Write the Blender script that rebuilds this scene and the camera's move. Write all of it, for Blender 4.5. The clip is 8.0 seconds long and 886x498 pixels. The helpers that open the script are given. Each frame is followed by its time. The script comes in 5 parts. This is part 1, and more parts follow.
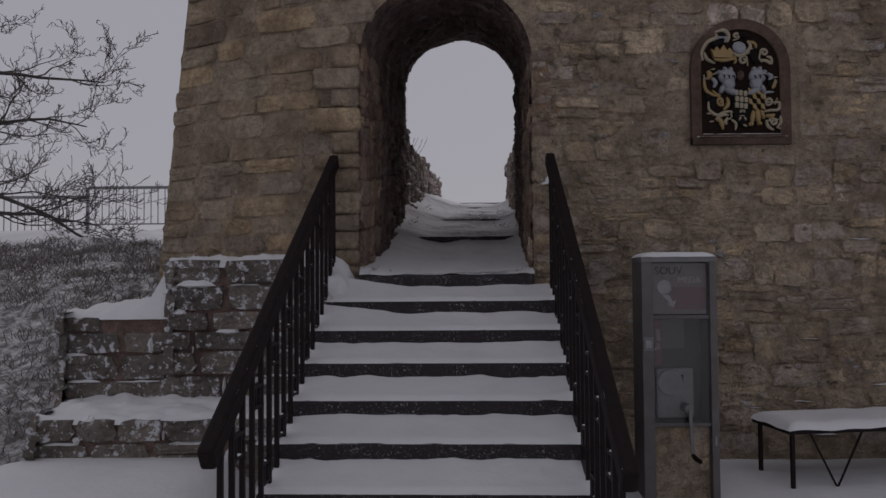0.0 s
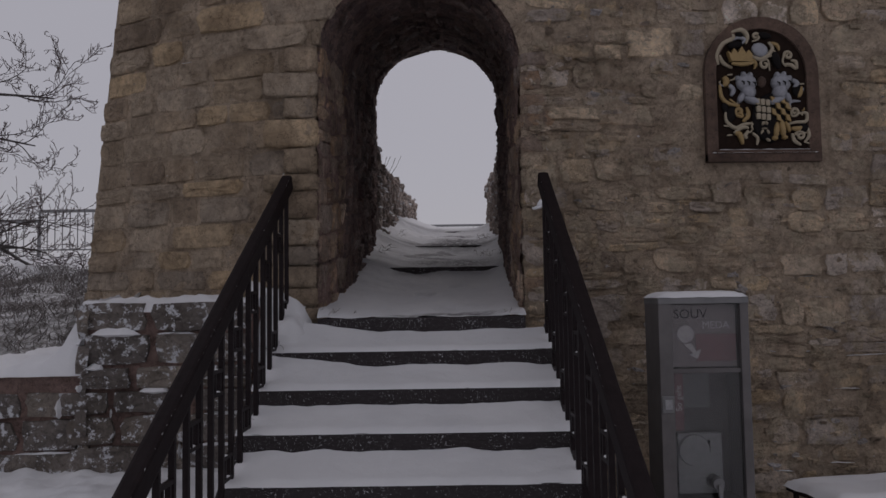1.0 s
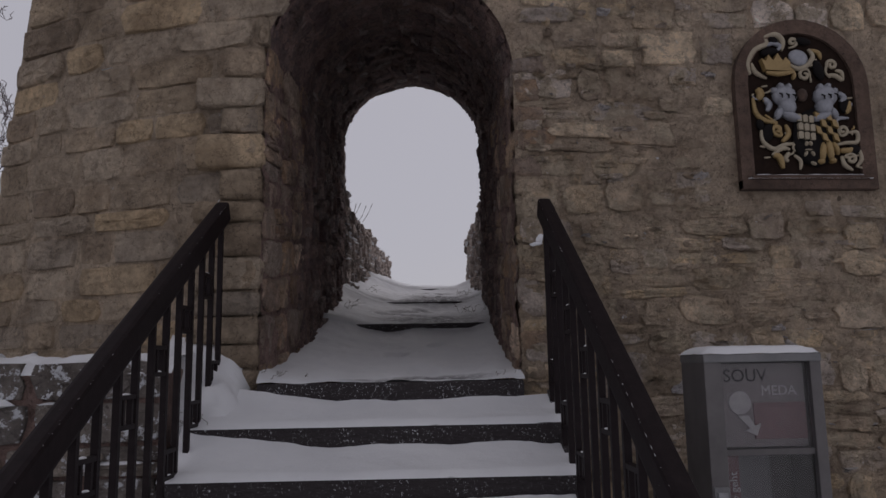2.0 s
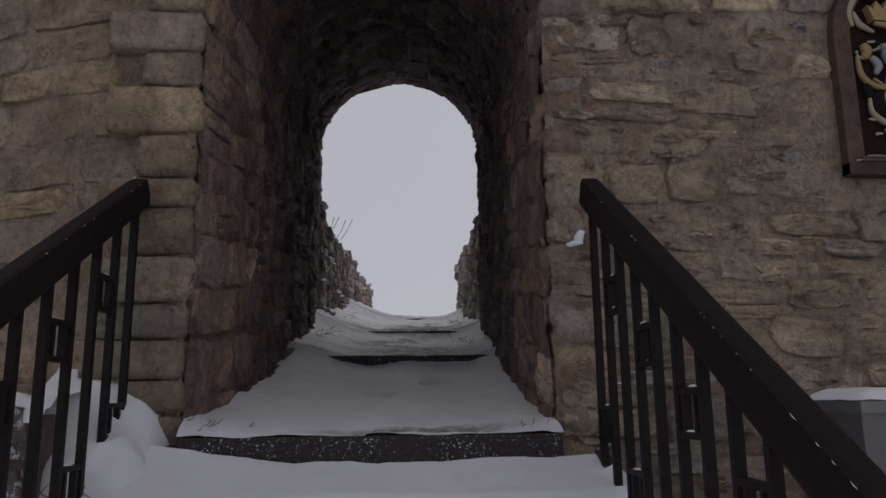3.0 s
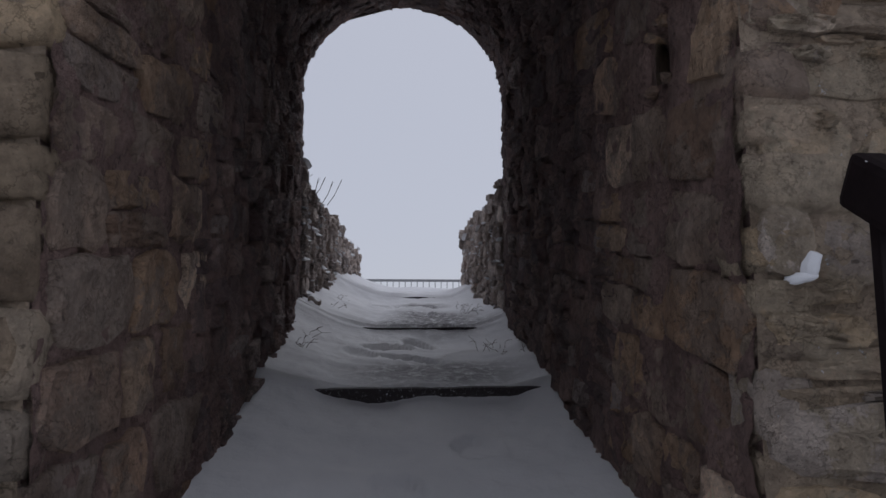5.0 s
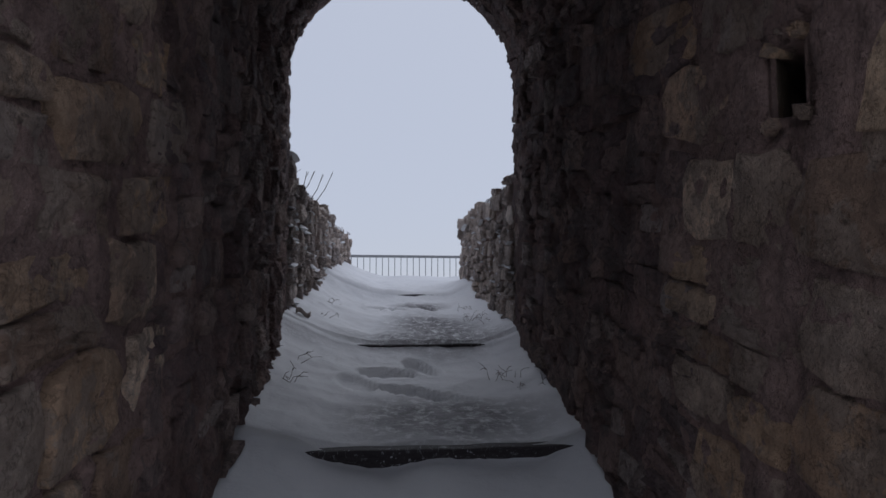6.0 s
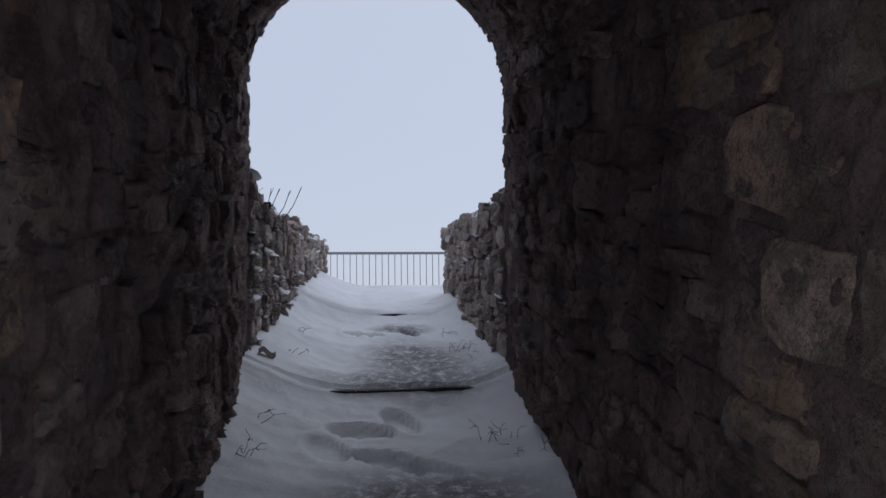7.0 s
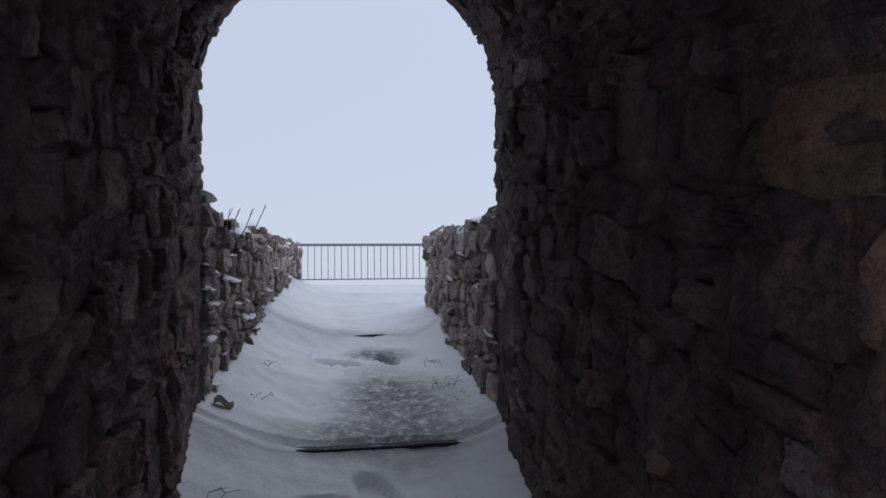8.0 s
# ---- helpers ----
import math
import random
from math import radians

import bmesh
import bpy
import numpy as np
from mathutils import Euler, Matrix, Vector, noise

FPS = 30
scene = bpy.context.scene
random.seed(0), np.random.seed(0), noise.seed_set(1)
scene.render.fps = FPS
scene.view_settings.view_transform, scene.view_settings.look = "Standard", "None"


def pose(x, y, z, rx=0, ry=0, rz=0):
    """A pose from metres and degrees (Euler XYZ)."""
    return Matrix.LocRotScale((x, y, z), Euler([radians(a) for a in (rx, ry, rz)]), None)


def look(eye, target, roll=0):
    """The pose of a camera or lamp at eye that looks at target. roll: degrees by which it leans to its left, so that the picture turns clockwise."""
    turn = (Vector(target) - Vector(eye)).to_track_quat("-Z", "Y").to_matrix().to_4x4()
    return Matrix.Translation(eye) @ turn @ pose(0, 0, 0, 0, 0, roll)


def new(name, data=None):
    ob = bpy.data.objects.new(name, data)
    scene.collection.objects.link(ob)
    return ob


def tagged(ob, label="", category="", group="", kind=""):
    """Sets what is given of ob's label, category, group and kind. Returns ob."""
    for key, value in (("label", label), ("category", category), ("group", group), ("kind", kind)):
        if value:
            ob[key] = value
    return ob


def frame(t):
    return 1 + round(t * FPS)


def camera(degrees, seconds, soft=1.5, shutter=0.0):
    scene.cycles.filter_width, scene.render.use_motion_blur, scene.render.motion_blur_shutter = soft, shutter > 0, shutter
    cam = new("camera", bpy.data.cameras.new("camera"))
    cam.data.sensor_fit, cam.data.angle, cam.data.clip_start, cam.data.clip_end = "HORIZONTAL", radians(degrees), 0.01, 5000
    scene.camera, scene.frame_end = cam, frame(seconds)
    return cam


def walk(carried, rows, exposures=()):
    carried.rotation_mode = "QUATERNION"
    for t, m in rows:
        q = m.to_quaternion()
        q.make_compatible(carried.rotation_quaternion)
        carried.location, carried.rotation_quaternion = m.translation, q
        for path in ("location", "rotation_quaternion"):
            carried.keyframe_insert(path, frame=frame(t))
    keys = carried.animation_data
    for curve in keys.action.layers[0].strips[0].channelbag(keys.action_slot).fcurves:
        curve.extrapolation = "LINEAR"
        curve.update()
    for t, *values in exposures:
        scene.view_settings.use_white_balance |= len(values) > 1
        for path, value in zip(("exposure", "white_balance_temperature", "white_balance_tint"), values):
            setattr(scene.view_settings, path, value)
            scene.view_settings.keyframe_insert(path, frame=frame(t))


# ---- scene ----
cam = camera(61.1, 8.0, soft=1.5)
METRES, EYE, TILT, LEAN, TURN = 6.2, 1.5, 0.0, 0.0, 0.0
ROWS = [
    (0.0, 0.0, 0.0, 0.0, 0.02, 1.93, 0.46),
    (0.5, 0.0104, 0.0708, 0.0116, -0.76, 2.31, 1.2),
    (1.0, 0.0031, 0.1421, 0.0222, -1.72, 3.44, 0.89),
    (1.5, 0.0103, 0.2194, 0.0203, -2.66, 5.96, 1.18),
    (2.0, 0.0079, 0.2999, 0.014, -3.54, 8.57, 0.99),
    (3.5, 0.0055, 0.549, 0.0284, -5.58, 11.61, 0.81),
    (4.0, 0.0097, 0.6031, 0.0561, -5.94, 10.8, 1.02),
    (4.5, -0.0013, 0.6502, 0.0717, -6.15, 9.1, 0.71),
    (6.0, -0.02, 0.778, 0.1401, -7.6, 4.74, 0.04),
    (6.5, -0.0097, 0.8208, 0.163, -8.23, 4.21, 0.63),
    (7.0, -0.0091, 0.8613, 0.1835, -8.92, 3.77, 0.63),
    (7.5, -0.004, 0.8977, 0.2065, -9.8, 3.02, 0.65),
    (8.0, 0.0016, 0.9407, 0.2284, -10.43, 2.38, 0.59),
]
# The camera's meter opens up as it nears the dark passage, and its white turns cooler.
EXPOSURES = [(0.0, -0.89, 6450, 16), (1.5, -0.63, 6450, 17), (2.2, -0.53, 6400, 16), (3.5, -0.44, 6300, 14), (4.5, -0.33, 6100, 13), (6.0, -0.2, 5750, 11), (8.0, 0.0, 5600, 10)]
walk(cam, [(t, pose(0, 0, EYE, TILT, LEAN, TURN) @ pose(METRES * x, METRES * y, METRES * z, 90 + pitch, roll, yaw)) for t, x, y, z, yaw, pitch, roll in ROWS], EXPOSURES)

# ---- light: an overcast snow sky with a weak veiled sun ----
world = bpy.data.worlds.new("overcast")
scene.world = world
world.use_nodes = True
wn, wl = world.node_tree.nodes, world.node_tree.links
wn.clear()
sky = wn.new("ShaderNodeTexSky")
sky.sky_type, sky.sun_disc = "NISHITA", False
sky.sun_elevation, sky.sun_rotation = radians(43), radians(23)
bg_sky, bg_cloud, both, wout = wn.new("ShaderNodeBackground"), wn.new("ShaderNodeBackground"), wn.new("ShaderNodeAddShader"), wn.new("ShaderNodeOutputWorld")
bg_sky.inputs["Strength"].default_value = 0.008
bg_cloud.inputs["Color"].default_value = (0.598, 0.6, 0.635, 1)
bg_cloud.inputs["Strength"].default_value = 0.95
wl.new(sky.outputs["Color"], bg_sky.inputs["Color"])
wl.new(bg_sky.outputs[0], both.inputs[0])
wl.new(bg_cloud.outputs[0], both.inputs[1])
wl.new(both.outputs[0], wout.inputs["Surface"])
sun = new("sun", bpy.data.lights.new("sun", "SUN"))
sun.data.energy, sun.data.angle, sun.data.color = 0.8, radians(60), (1.0, 0.97, 0.94)
sun.matrix_world = look((9, 21, 21), (0, 0, 0))


# ---- materials ----
def material(name, rough=0.8, metal=0.0):
    m = bpy.data.materials.new(name)
    m.use_nodes = True
    b = m.node_tree.nodes["Principled BSDF"]
    b.inputs["Roughness"].default_value = rough
    b.inputs["Metallic"].default_value = metal
    return m, m.node_tree.nodes, m.node_tree.links, b


def patch_mask(n, l, spots):
    """1 inside the given round patches (x, y, half-widths), with ragged, fading edges."""
    geo, total = n.new("ShaderNodeNewGeometry"), None
    for x, y, a, b in spots:
        mp, ln, rg = n.new("ShaderNodeMapping"), n.new("ShaderNodeVectorMath"), n.new("ShaderNodeMapRange")
        mp.inputs["Location"].default_value = (-x / a, -y / b, 0)
        mp.inputs["Scale"].default_value = (1 / a, 1 / b, 0)
        ln.operation = "LENGTH"
        rg.inputs["From Min"].default_value, rg.inputs["From Max"].default_value = 1.15, 0.45
        l.new(geo.outputs["Position"], mp.inputs["Vector"])
        l.new(mp.outputs["Vector"], ln.inputs[0])
        l.new(ln.outputs["Value"], rg.inputs["Value"])
        if total is None:
            total = rg.outputs["Result"]
        else:
            mx = n.new("ShaderNodeMath")
            mx.operation = "MAXIMUM"
            l.new(total, mx.inputs[0])
            l.new(rg.outputs["Result"], mx.inputs[1])
            total = mx.outputs[0]
    return total


def noise_node(n, l, scale, detail=6, rough=0.6, stretch=None):
    co = n.new("ShaderNodeTexCoord")
    no = n.new("ShaderNodeTexNoise")
    no.inputs["Scale"].default_value, no.inputs["Detail"].default_value, no.inputs["Roughness"].default_value = scale, detail, rough
    geo = n.new("ShaderNodeNewGeometry")
    if stretch:
        mp = n.new("ShaderNodeMapping")
        mp.inputs["Scale"].default_value = stretch
        l.new(geo.outputs["Position"], mp.inputs["Vector"])
        l.new(mp.outputs["Vector"], no.inputs["Vector"])
    else:
        l.new(geo.outputs["Position"], no.inputs["Vector"])
    n.remove(co)
    return no.outputs["Fac"]


def ramp(n, l, fac, stops):
    r = n.new("ShaderNodeValToRGB")
    while len(r.color_ramp.elements) < len(stops):
        r.color_ramp.elements.new(0.5)
    for e, (p, c) in zip(r.color_ramp.elements, stops):
        e.position, e.color = p, (*c, 1)
    l.new(fac, r.inputs["Fac"])
    return r.outputs["Color"]


def mix(n, l, fac, a, b, mode="MIX"):
    m = n.new("ShaderNodeMix")
    m.data_type, m.blend_type = "RGBA", mode
    for sock, v in ((m.inputs["Factor"], fac), (m.inputs["A"], a), (m.inputs["B"], b)):
        if isinstance(v, (int, float)):
            sock.default_value = v
        elif isinstance(v, tuple):
            sock.default_value = (*v, 1)
        else:
            l.new(v, sock)
    return m.outputs["Result"]


def bump(n, l, b, fac, strength, dist, before=None):
    k = n.new("ShaderNodeBump")
    k.inputs["Strength"].default_value, k.inputs["Distance"].default_value = strength, dist
    l.new(fac, k.inputs["Height"])
    if before:
        l.new(before, k.inputs["Normal"])
    l.new(k.outputs["Normal"], b.inputs["Normal"])
    return k.outputs["Normal"]


def any_random(n, l):
    """A random number for each stone, whether it is an object or an island of a joined mesh."""
    oi, geo, add = n.new("ShaderNodeObjectInfo"), n.new("ShaderNodeNewGeometry"), n.new("ShaderNodeMath")
    add.operation = "ADD"
    l.new(oi.outputs["Random"], add.inputs[0])
    l.new(geo.outputs["Random Per Island"], add.inputs[1])
    fr = n.new("ShaderNodeMath")
    fr.operation = "FRACT"
    l.new(add.outputs[0], fr.inputs[0])
    return fr.outputs[0]


def stone_material(name, stops, dirt, rough=0.9, grain=0.012, frost=0.0, lift=1.0, smear=None):
    m, n, l, b = material(name, rough)
    base = ramp(n, l, any_random(n, l), [(p, (lift * col[0] * 1.02, lift * col[1] * 0.985, lift * col[2] * 1.0)) for p, col in stops])
    if smear:    # mortar and grime rubbed over the faces in ragged patches
        rag = ramp(n, l, noise_node(n, l, 6.5, 10, 0.7), [(0.5, (0, 0, 0)), (0.535, (0.85, 0.85, 0.85))])
        base = mix(n, l, rag, base, tuple(lift * v for v in smear))
    blotch = ramp(n, l, noise_node(n, l, 4.5, 8, 0.62), [(0.28, (0.68, 0.64, 0.6)), (0.5, (1.08, 1.08, 1.08)), (0.72, (1.5, 1.48, 1.44))])
    col = mix(n, l, 1.0, base, blotch, "MULTIPLY")
    fine = noise_node(n, l, 70, 6, 0.7)
    middle = noise_node(n, l, 24, 7, 0.68)
    col = mix(n, l, 0.45, col, ramp(n, l, middle, [(0.32, (0.42, 0.39, 0.38)), (0.5, (1.1, 1.09, 1.08)), (0.7, (1.55, 1.52, 1.48))]), "MULTIPLY")
    col = mix(n, l, 0.22, col, ramp(n, l, fine, [(0.3, (0.25, 0.24, 0.23)), (0.52, (1.1, 1.1, 1.1)), (0.75, (1.7, 1.7, 1.7))]), "MULTIPLY")
    stain = ramp(n, l, noise_node(n, l, 2.2, 5, 0.6), [(0.48, (0, 0, 0)), (0.66, (1, 1, 1))])
    col = mix(n, l, 1.0, col, mix(n, l, stain, (1, 1, 1), dirt), "MULTIPLY")
    # Dark lines in the colour stand in for the shade inside cracks.
    crack_shade = ramp(n, l, noise_node(n, l, 7, 9, 0.62), [(0.482, (1, 1, 1)), (0.495, (0.4, 0.38, 0.36)), (0.508, (1, 1, 1))])
    col = mix(n, l, 0.75, col, crack_shade, "MULTIPLY")
    chip = ramp(n, l, noise_node(n, l, 46, 4, 0.6), [(0.66, (1, 1, 1)), (0.7, (1.6, 1.58, 1.55))])
    col = mix(n, l, 0.5, col, chip, "MULTIPLY")
    # Dark specks in the colour stand in for shaded pits.
    pit_shade = ramp(n, l, noise_node(n, l, 38, 3, 0.5), [(0.27, (0.3, 0.28, 0.27)), (0.33, (1, 1, 1))])
    col = mix(n, l, 0.8, col, pit_shade, "MULTIPLY")
    if frost:
        fl = ramp(n, l, noise_node(n, l, 16, 7, 0.75), [(0.69 - frost, (0, 0, 0)), (0.73 - frost, (1, 1, 1))])
        col = mix(n, l, fl, col, (0.72, 0.73, 0.76))
    l.new(col, b.inputs["Base Color"])
    first = bump(n, l, b, noise_node(n, l, 14, 8, 0.72), 1.0, grain * 3)
    bump(n, l, b, fine, 0.9, grain * 0.7, first)
    return m


ashlar_mat = stone_material("ashlar_sandstone", [(0.0, (0.15, 0.118, 0.085)), (0.2, (0.25, 0.2, 0.14)), (0.4, (0.19, 0.155, 0.112)), (0.55, (0.31, 0.24, 0.15)), (0.7, (0.22, 0.18, 0.13)), (0.85, (0.28, 0.235, 0.175)), (1.0, (0.17, 0.145, 0.115))], (0.74, 0.72, 0.7), grain=0.016, frost=0.012, lift=1.55)
rubble_mat = stone_material("rubble_limestone", [(0.0, (0.13, 0.105, 0.08)), (0.15, (0.24, 0.195, 0.14)), (0.3, (0.17, 0.14, 0.105)), (0.45, (0.27, 0.215, 0.14)), (0.6, (0.205, 0.182, 0.158)), (0.72, (0.3, 0.245, 0.17)), (0.85, (0.19, 0.165, 0.14)), (1.0, (0.37, 0.335, 0.29))], (0.74, 0.72, 0.7), grain=0.024, frost=0.03, lift=2.3, smear=(0.2, 0.165, 0.122))
# Inner rubble, also toned darker than the entrance stones for light fading inward.
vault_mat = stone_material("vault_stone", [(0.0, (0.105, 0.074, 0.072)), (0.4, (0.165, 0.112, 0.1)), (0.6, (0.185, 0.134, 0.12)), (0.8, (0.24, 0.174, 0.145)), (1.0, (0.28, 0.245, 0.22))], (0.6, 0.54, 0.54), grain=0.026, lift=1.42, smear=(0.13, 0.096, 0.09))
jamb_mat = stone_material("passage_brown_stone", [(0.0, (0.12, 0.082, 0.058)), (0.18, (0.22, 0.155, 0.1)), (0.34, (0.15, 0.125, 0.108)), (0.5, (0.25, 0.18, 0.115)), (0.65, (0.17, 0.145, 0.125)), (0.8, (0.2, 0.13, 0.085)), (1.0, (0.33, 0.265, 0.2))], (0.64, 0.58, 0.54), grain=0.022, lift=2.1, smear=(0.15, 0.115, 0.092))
garden_mat = stone_material("garden_wall_stone", [(0.0, (0.085, 0.078, 0.072)), (0.5, (0.125, 0.113, 0.1)), (1.0, (0.165, 0.147, 0.122))], (0.6, 0.58, 0.56), frost=0.145, lift=1.5)
parapet_mat = stone_material("parapet_stone", [(0.0, (0.13, 0.115, 0.105)), (0.5, (0.2, 0.175, 0.155)), (1.0, (0.27, 0.24, 0.21))], (0.6, 0.58, 0.56), grain=0.018, frost=0.09, lift=2.15)
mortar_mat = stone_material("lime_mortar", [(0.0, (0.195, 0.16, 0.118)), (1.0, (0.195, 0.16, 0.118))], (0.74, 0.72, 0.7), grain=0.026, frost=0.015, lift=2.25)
# Mortar of the passage and wall cores: darker and redder than the front's.
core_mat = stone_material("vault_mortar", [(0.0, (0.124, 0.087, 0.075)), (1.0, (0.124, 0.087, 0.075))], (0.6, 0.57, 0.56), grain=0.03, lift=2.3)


def snow_material(name, cover=None, cols=None, spots=None):
    m, n, l, b = material(name, 0.75)
    # Path snow is darkened overall: trodden, and partly for the passage's shade.
    dull = 0.92 if spots else 1.0
    col = ramp(n, l, noise_node(n, l, 1.8, 6, 0.6), [(0.3, (0.7 * dull, 0.705 * dull, 0.725 * dull)), (0.7, (0.8 * dull, 0.8 * dull, 0.81 * dull))])
    if cover:
        dark = ramp(n, l, noise_node(n, l, 26, 8, 0.75), cols)
        fac = ramp(n, l, noise_node(n, l, cover[0], 9, 0.75), [(cover[1], (0, 0, 0)), (cover[2], (1, 1, 1))])
        if spots:
            bare = n.new("ShaderNodeMath")
            bare.operation = "MULTIPLY"
            inv = n.new("ShaderNodeMath")
            inv.operation = "SUBTRACT"
            inv.inputs[0].default_value = 1.0
            l.new(fac, inv.inputs[1])
            l.new(inv.outputs[0], bare.inputs[0])
            l.new(patch_mask(n, l, spots), bare.inputs[1])
            col = mix(n, l, bare.outputs[0], col, dark)
        else:
            col = mix(n, l, fac, dark, col)
    l.new(col, b.inputs["Base Color"])
    b.inputs["Subsurface Weight"].default_value = 0.0
    first = bump(n, l, b, noise_node(n, l, 9, 6, 0.6), 0.35, 0.03)
    bump(n, l, b, noise_node(n, l, 160, 3, 0.6), 0.3, 0.003, first)
    return m


snow_mat = snow_material("snow")
# Scrub ground is paled and given more white to carry the slope's haze.
scrub_mat = snow_material("scrub_ground", (7, 0.42, 0.66), [(0.3, (0.07, 0.066, 0.062)), (0.6, (0.15, 0.14, 0.132)), (0.75, (0.24, 0.23, 0.22))])
trodden_mat = snow_material("trodden_snow", (20, 0.5, 0.64), [(0.3, (0.1, 0.095, 0.1)), (0.7, (0.3, 0.29, 0.3))], [(0.5, 9.85, 0.36, 0.8), (0.4, 9.4, 0.55, 0.26), (0.3, 7.95, 0.46, 0.4), (0.2, 5.7, 0.4, 0.1), (0.5, 11.0, 0.25, 0.2)])


def plain(name, c1, c2, rough, metal=0.0, scale=20, bumps=0.002, fleck=0.0, stretch=None, shine=None):
    m, n, l, b = material(name, rough, metal)
    f = noise_node(n, l, scale, 6, 0.65, stretch)
    col = ramp(n, l, f, [(0.3, c1), (0.7, c2)])
    if fleck:
        fl = ramp(n, l, noise_node(n, l, 85, 5, 0.8), [(0.735 - fleck, (0, 0, 0)), (0.755 - fleck, (1, 1, 1))])
        patch = ramp(n, l, noise_node(n, l, 5, 4, 0.6), [(0.42, (0.1, 0.1, 0.1)), (0.62, (1, 1, 1))])
        fl = mix(n, l, 1.0, fl, patch, "MULTIPLY")
        col = mix(n, l, fl, col, (0.7, 0.71, 0.74))
    l.new(col, b.inputs["Base Color"])
    if bumps:
        bump(n, l, b, f, 0.6, bumps)
    if shine is not None:
        b.inputs["Specular IOR Level"].default_value = shine
    return m


timber_mat = plain("dark_timber", (0.024, 0.019, 0.02), (0.05, 0.043, 0.045), 0.75, scale=30, bumps=0.004, fleck=0.135, stretch=(1, 6, 6), shine=0.25)
rail_mat = plain("dark_brown_handrail", (0.011, 0.0072, 0.008), (0.019, 0.013, 0.014), 0.65, scale=25, bumps=0.002, fleck=0.035, shine=0.12)
iron_mat = plain("black_painted_iron", (0.012, 0.008, 0.009), (0.021, 0.015, 0.016), 0.5, scale=30, bumps=0.001, fleck=0.03, shine=0.12)
steel_mat = plain("brushed_grey_steel", (0.15, 0.15, 0.155), (0.22, 0.215, 0.215), 0.5, 0.35, scale=8, bumps=0.0005)
dark_steel_mat = plain("dark_grey_steel", (0.1, 0.092, 0.092), (0.145, 0.134, 0.133), 0.5, 0.2, scale=8, bumps=0.0005)
# Fence steel with the haze of distance put into its pale grey.
hazed_steel_mat = plain("hazed_steel", (0.2, 0.203, 0.21), (0.29, 0.293, 0.3), 0.55, 0.3, scale=12, bumps=0.0005)
bark_mat = plain("bark", (0.05, 0.044, 0.043), (0.1, 0.088, 0.085), 0.9, scale=30, bumps=0.004)
twig_mat = plain("red_brown_twig", (0.07, 0.052, 0.05), (0.13, 0.1, 0.1), 0.9, scale=30, bumps=0.001)
# Scrub twigs in a lightened grey that includes the haze.
scrub_twig_mat = plain("hazed_scrub_twig", (0.13, 0.115, 0.11), (0.23, 0.21, 0.2), 0.9, scale=30, bumps=0.001)
chip_mat = stone_material("pale_broken_stone", [(0.0, (0.3, 0.28, 0.25)), (0.5, (0.4, 0.385, 0.37)), (1.0, (0.48, 0.47, 0.47))], (0.8, 0.8, 0.8), lift=1.1)
dry_mat = plain("dry_stalk", (0.12, 0.1, 0.085), (0.22, 0.19, 0.16), 0.9, scale=40, bumps=0.001)


def flat(name, c, rough=0.6, metal=0.0):
    return plain(name, tuple(v * 0.8 for v in c), tuple(min(1, v * 1.15) for v in c), rough, metal, scale=35, bumps=0.001)


panel_mat = plain("dark_brown_panel", (0.016, 0.01, 0.008), (0.026, 0.016, 0.012), 0.85, scale=35, bumps=0.001, shine=0.08)
surround_mat = stone_material("brown_sandstone_surround", [(0.0, (0.075, 0.05, 0.037)), (1.0, (0.09, 0.06, 0.044))], (0.7, 0.66, 0.64), grain=0.005)
gold_mat = flat("aged_gold_paint", (0.3, 0.205, 0.085), 0.5, 0.2)
silver_mat = flat("silver_grey_paint", (0.27, 0.275, 0.3), 0.45, 0.2)
cream_mat = flat("cream_paint", (0.33, 0.28, 0.2), 0.6)
black_mat = plain("black_paint", (0.009, 0.008, 0.008), (0.014, 0.012, 0.012), 0.8, scale=35, bumps=0.001, shine=0.08)
white_mat = flat("off_white_print", (0.5, 0.47, 0.48), 0.5)
print_mat = flat("faded_pink_print", (0.24, 0.2, 0.21), 0.4)
red_mat = flat("dull_red_print", (0.2, 0.1, 0.11), 0.4)
leaf_mat = flat("dry_leaf", (0.4, 0.36, 0.33), 0.8)
paper_mat = flat("grey_paper", (0.2, 0.19, 0.2), 0.6)
plate_mat = flat("pale_grey_plate", (0.3, 0.3, 0.31), 0.45, 0.2)
glass_mat, gn, gl, gb = material("clear_glass", 0.03)
gb.inputs["Transmission Weight"].default_value, gb.inputs["IOR"].default_value = 1.0, 1.45
gl.new(ramp(gn, gl, noise_node(gn, gl, 6), [(0.4, (0.03, 0.03, 0.03)), (0.7, (0.12, 0.12, 0.12))]), gb.inputs["Roughness"])

mist_mat, mn, ml, mb = material("misted_glass", 0.2)
mb.inputs["Transmission Weight"].default_value, mb.inputs["IOR"].default_value = 1.0, 1.45
ml.new(ramp(mn, ml, noise_node(mn, ml, 12), [(0.35, (0.02, 0.02, 0.02)), (0.7, (0.14, 0.14, 0.14))]), mb.inputs["Roughness"])

# ---- builders ----
def mesh_of(name, bm, mat, smooth=False):
    me = bpy.data.meshes.new(name)
    bm.normal_update()
    bm.to_mesh(me)
    bm.free()
    for m in mat if isinstance(mat, (list, tuple)) else [mat]:
        me.materials.append(m)
    if smooth:
        me.polygons.foreach_set("use_smooth", [True] * len(me.polygons))
    return me


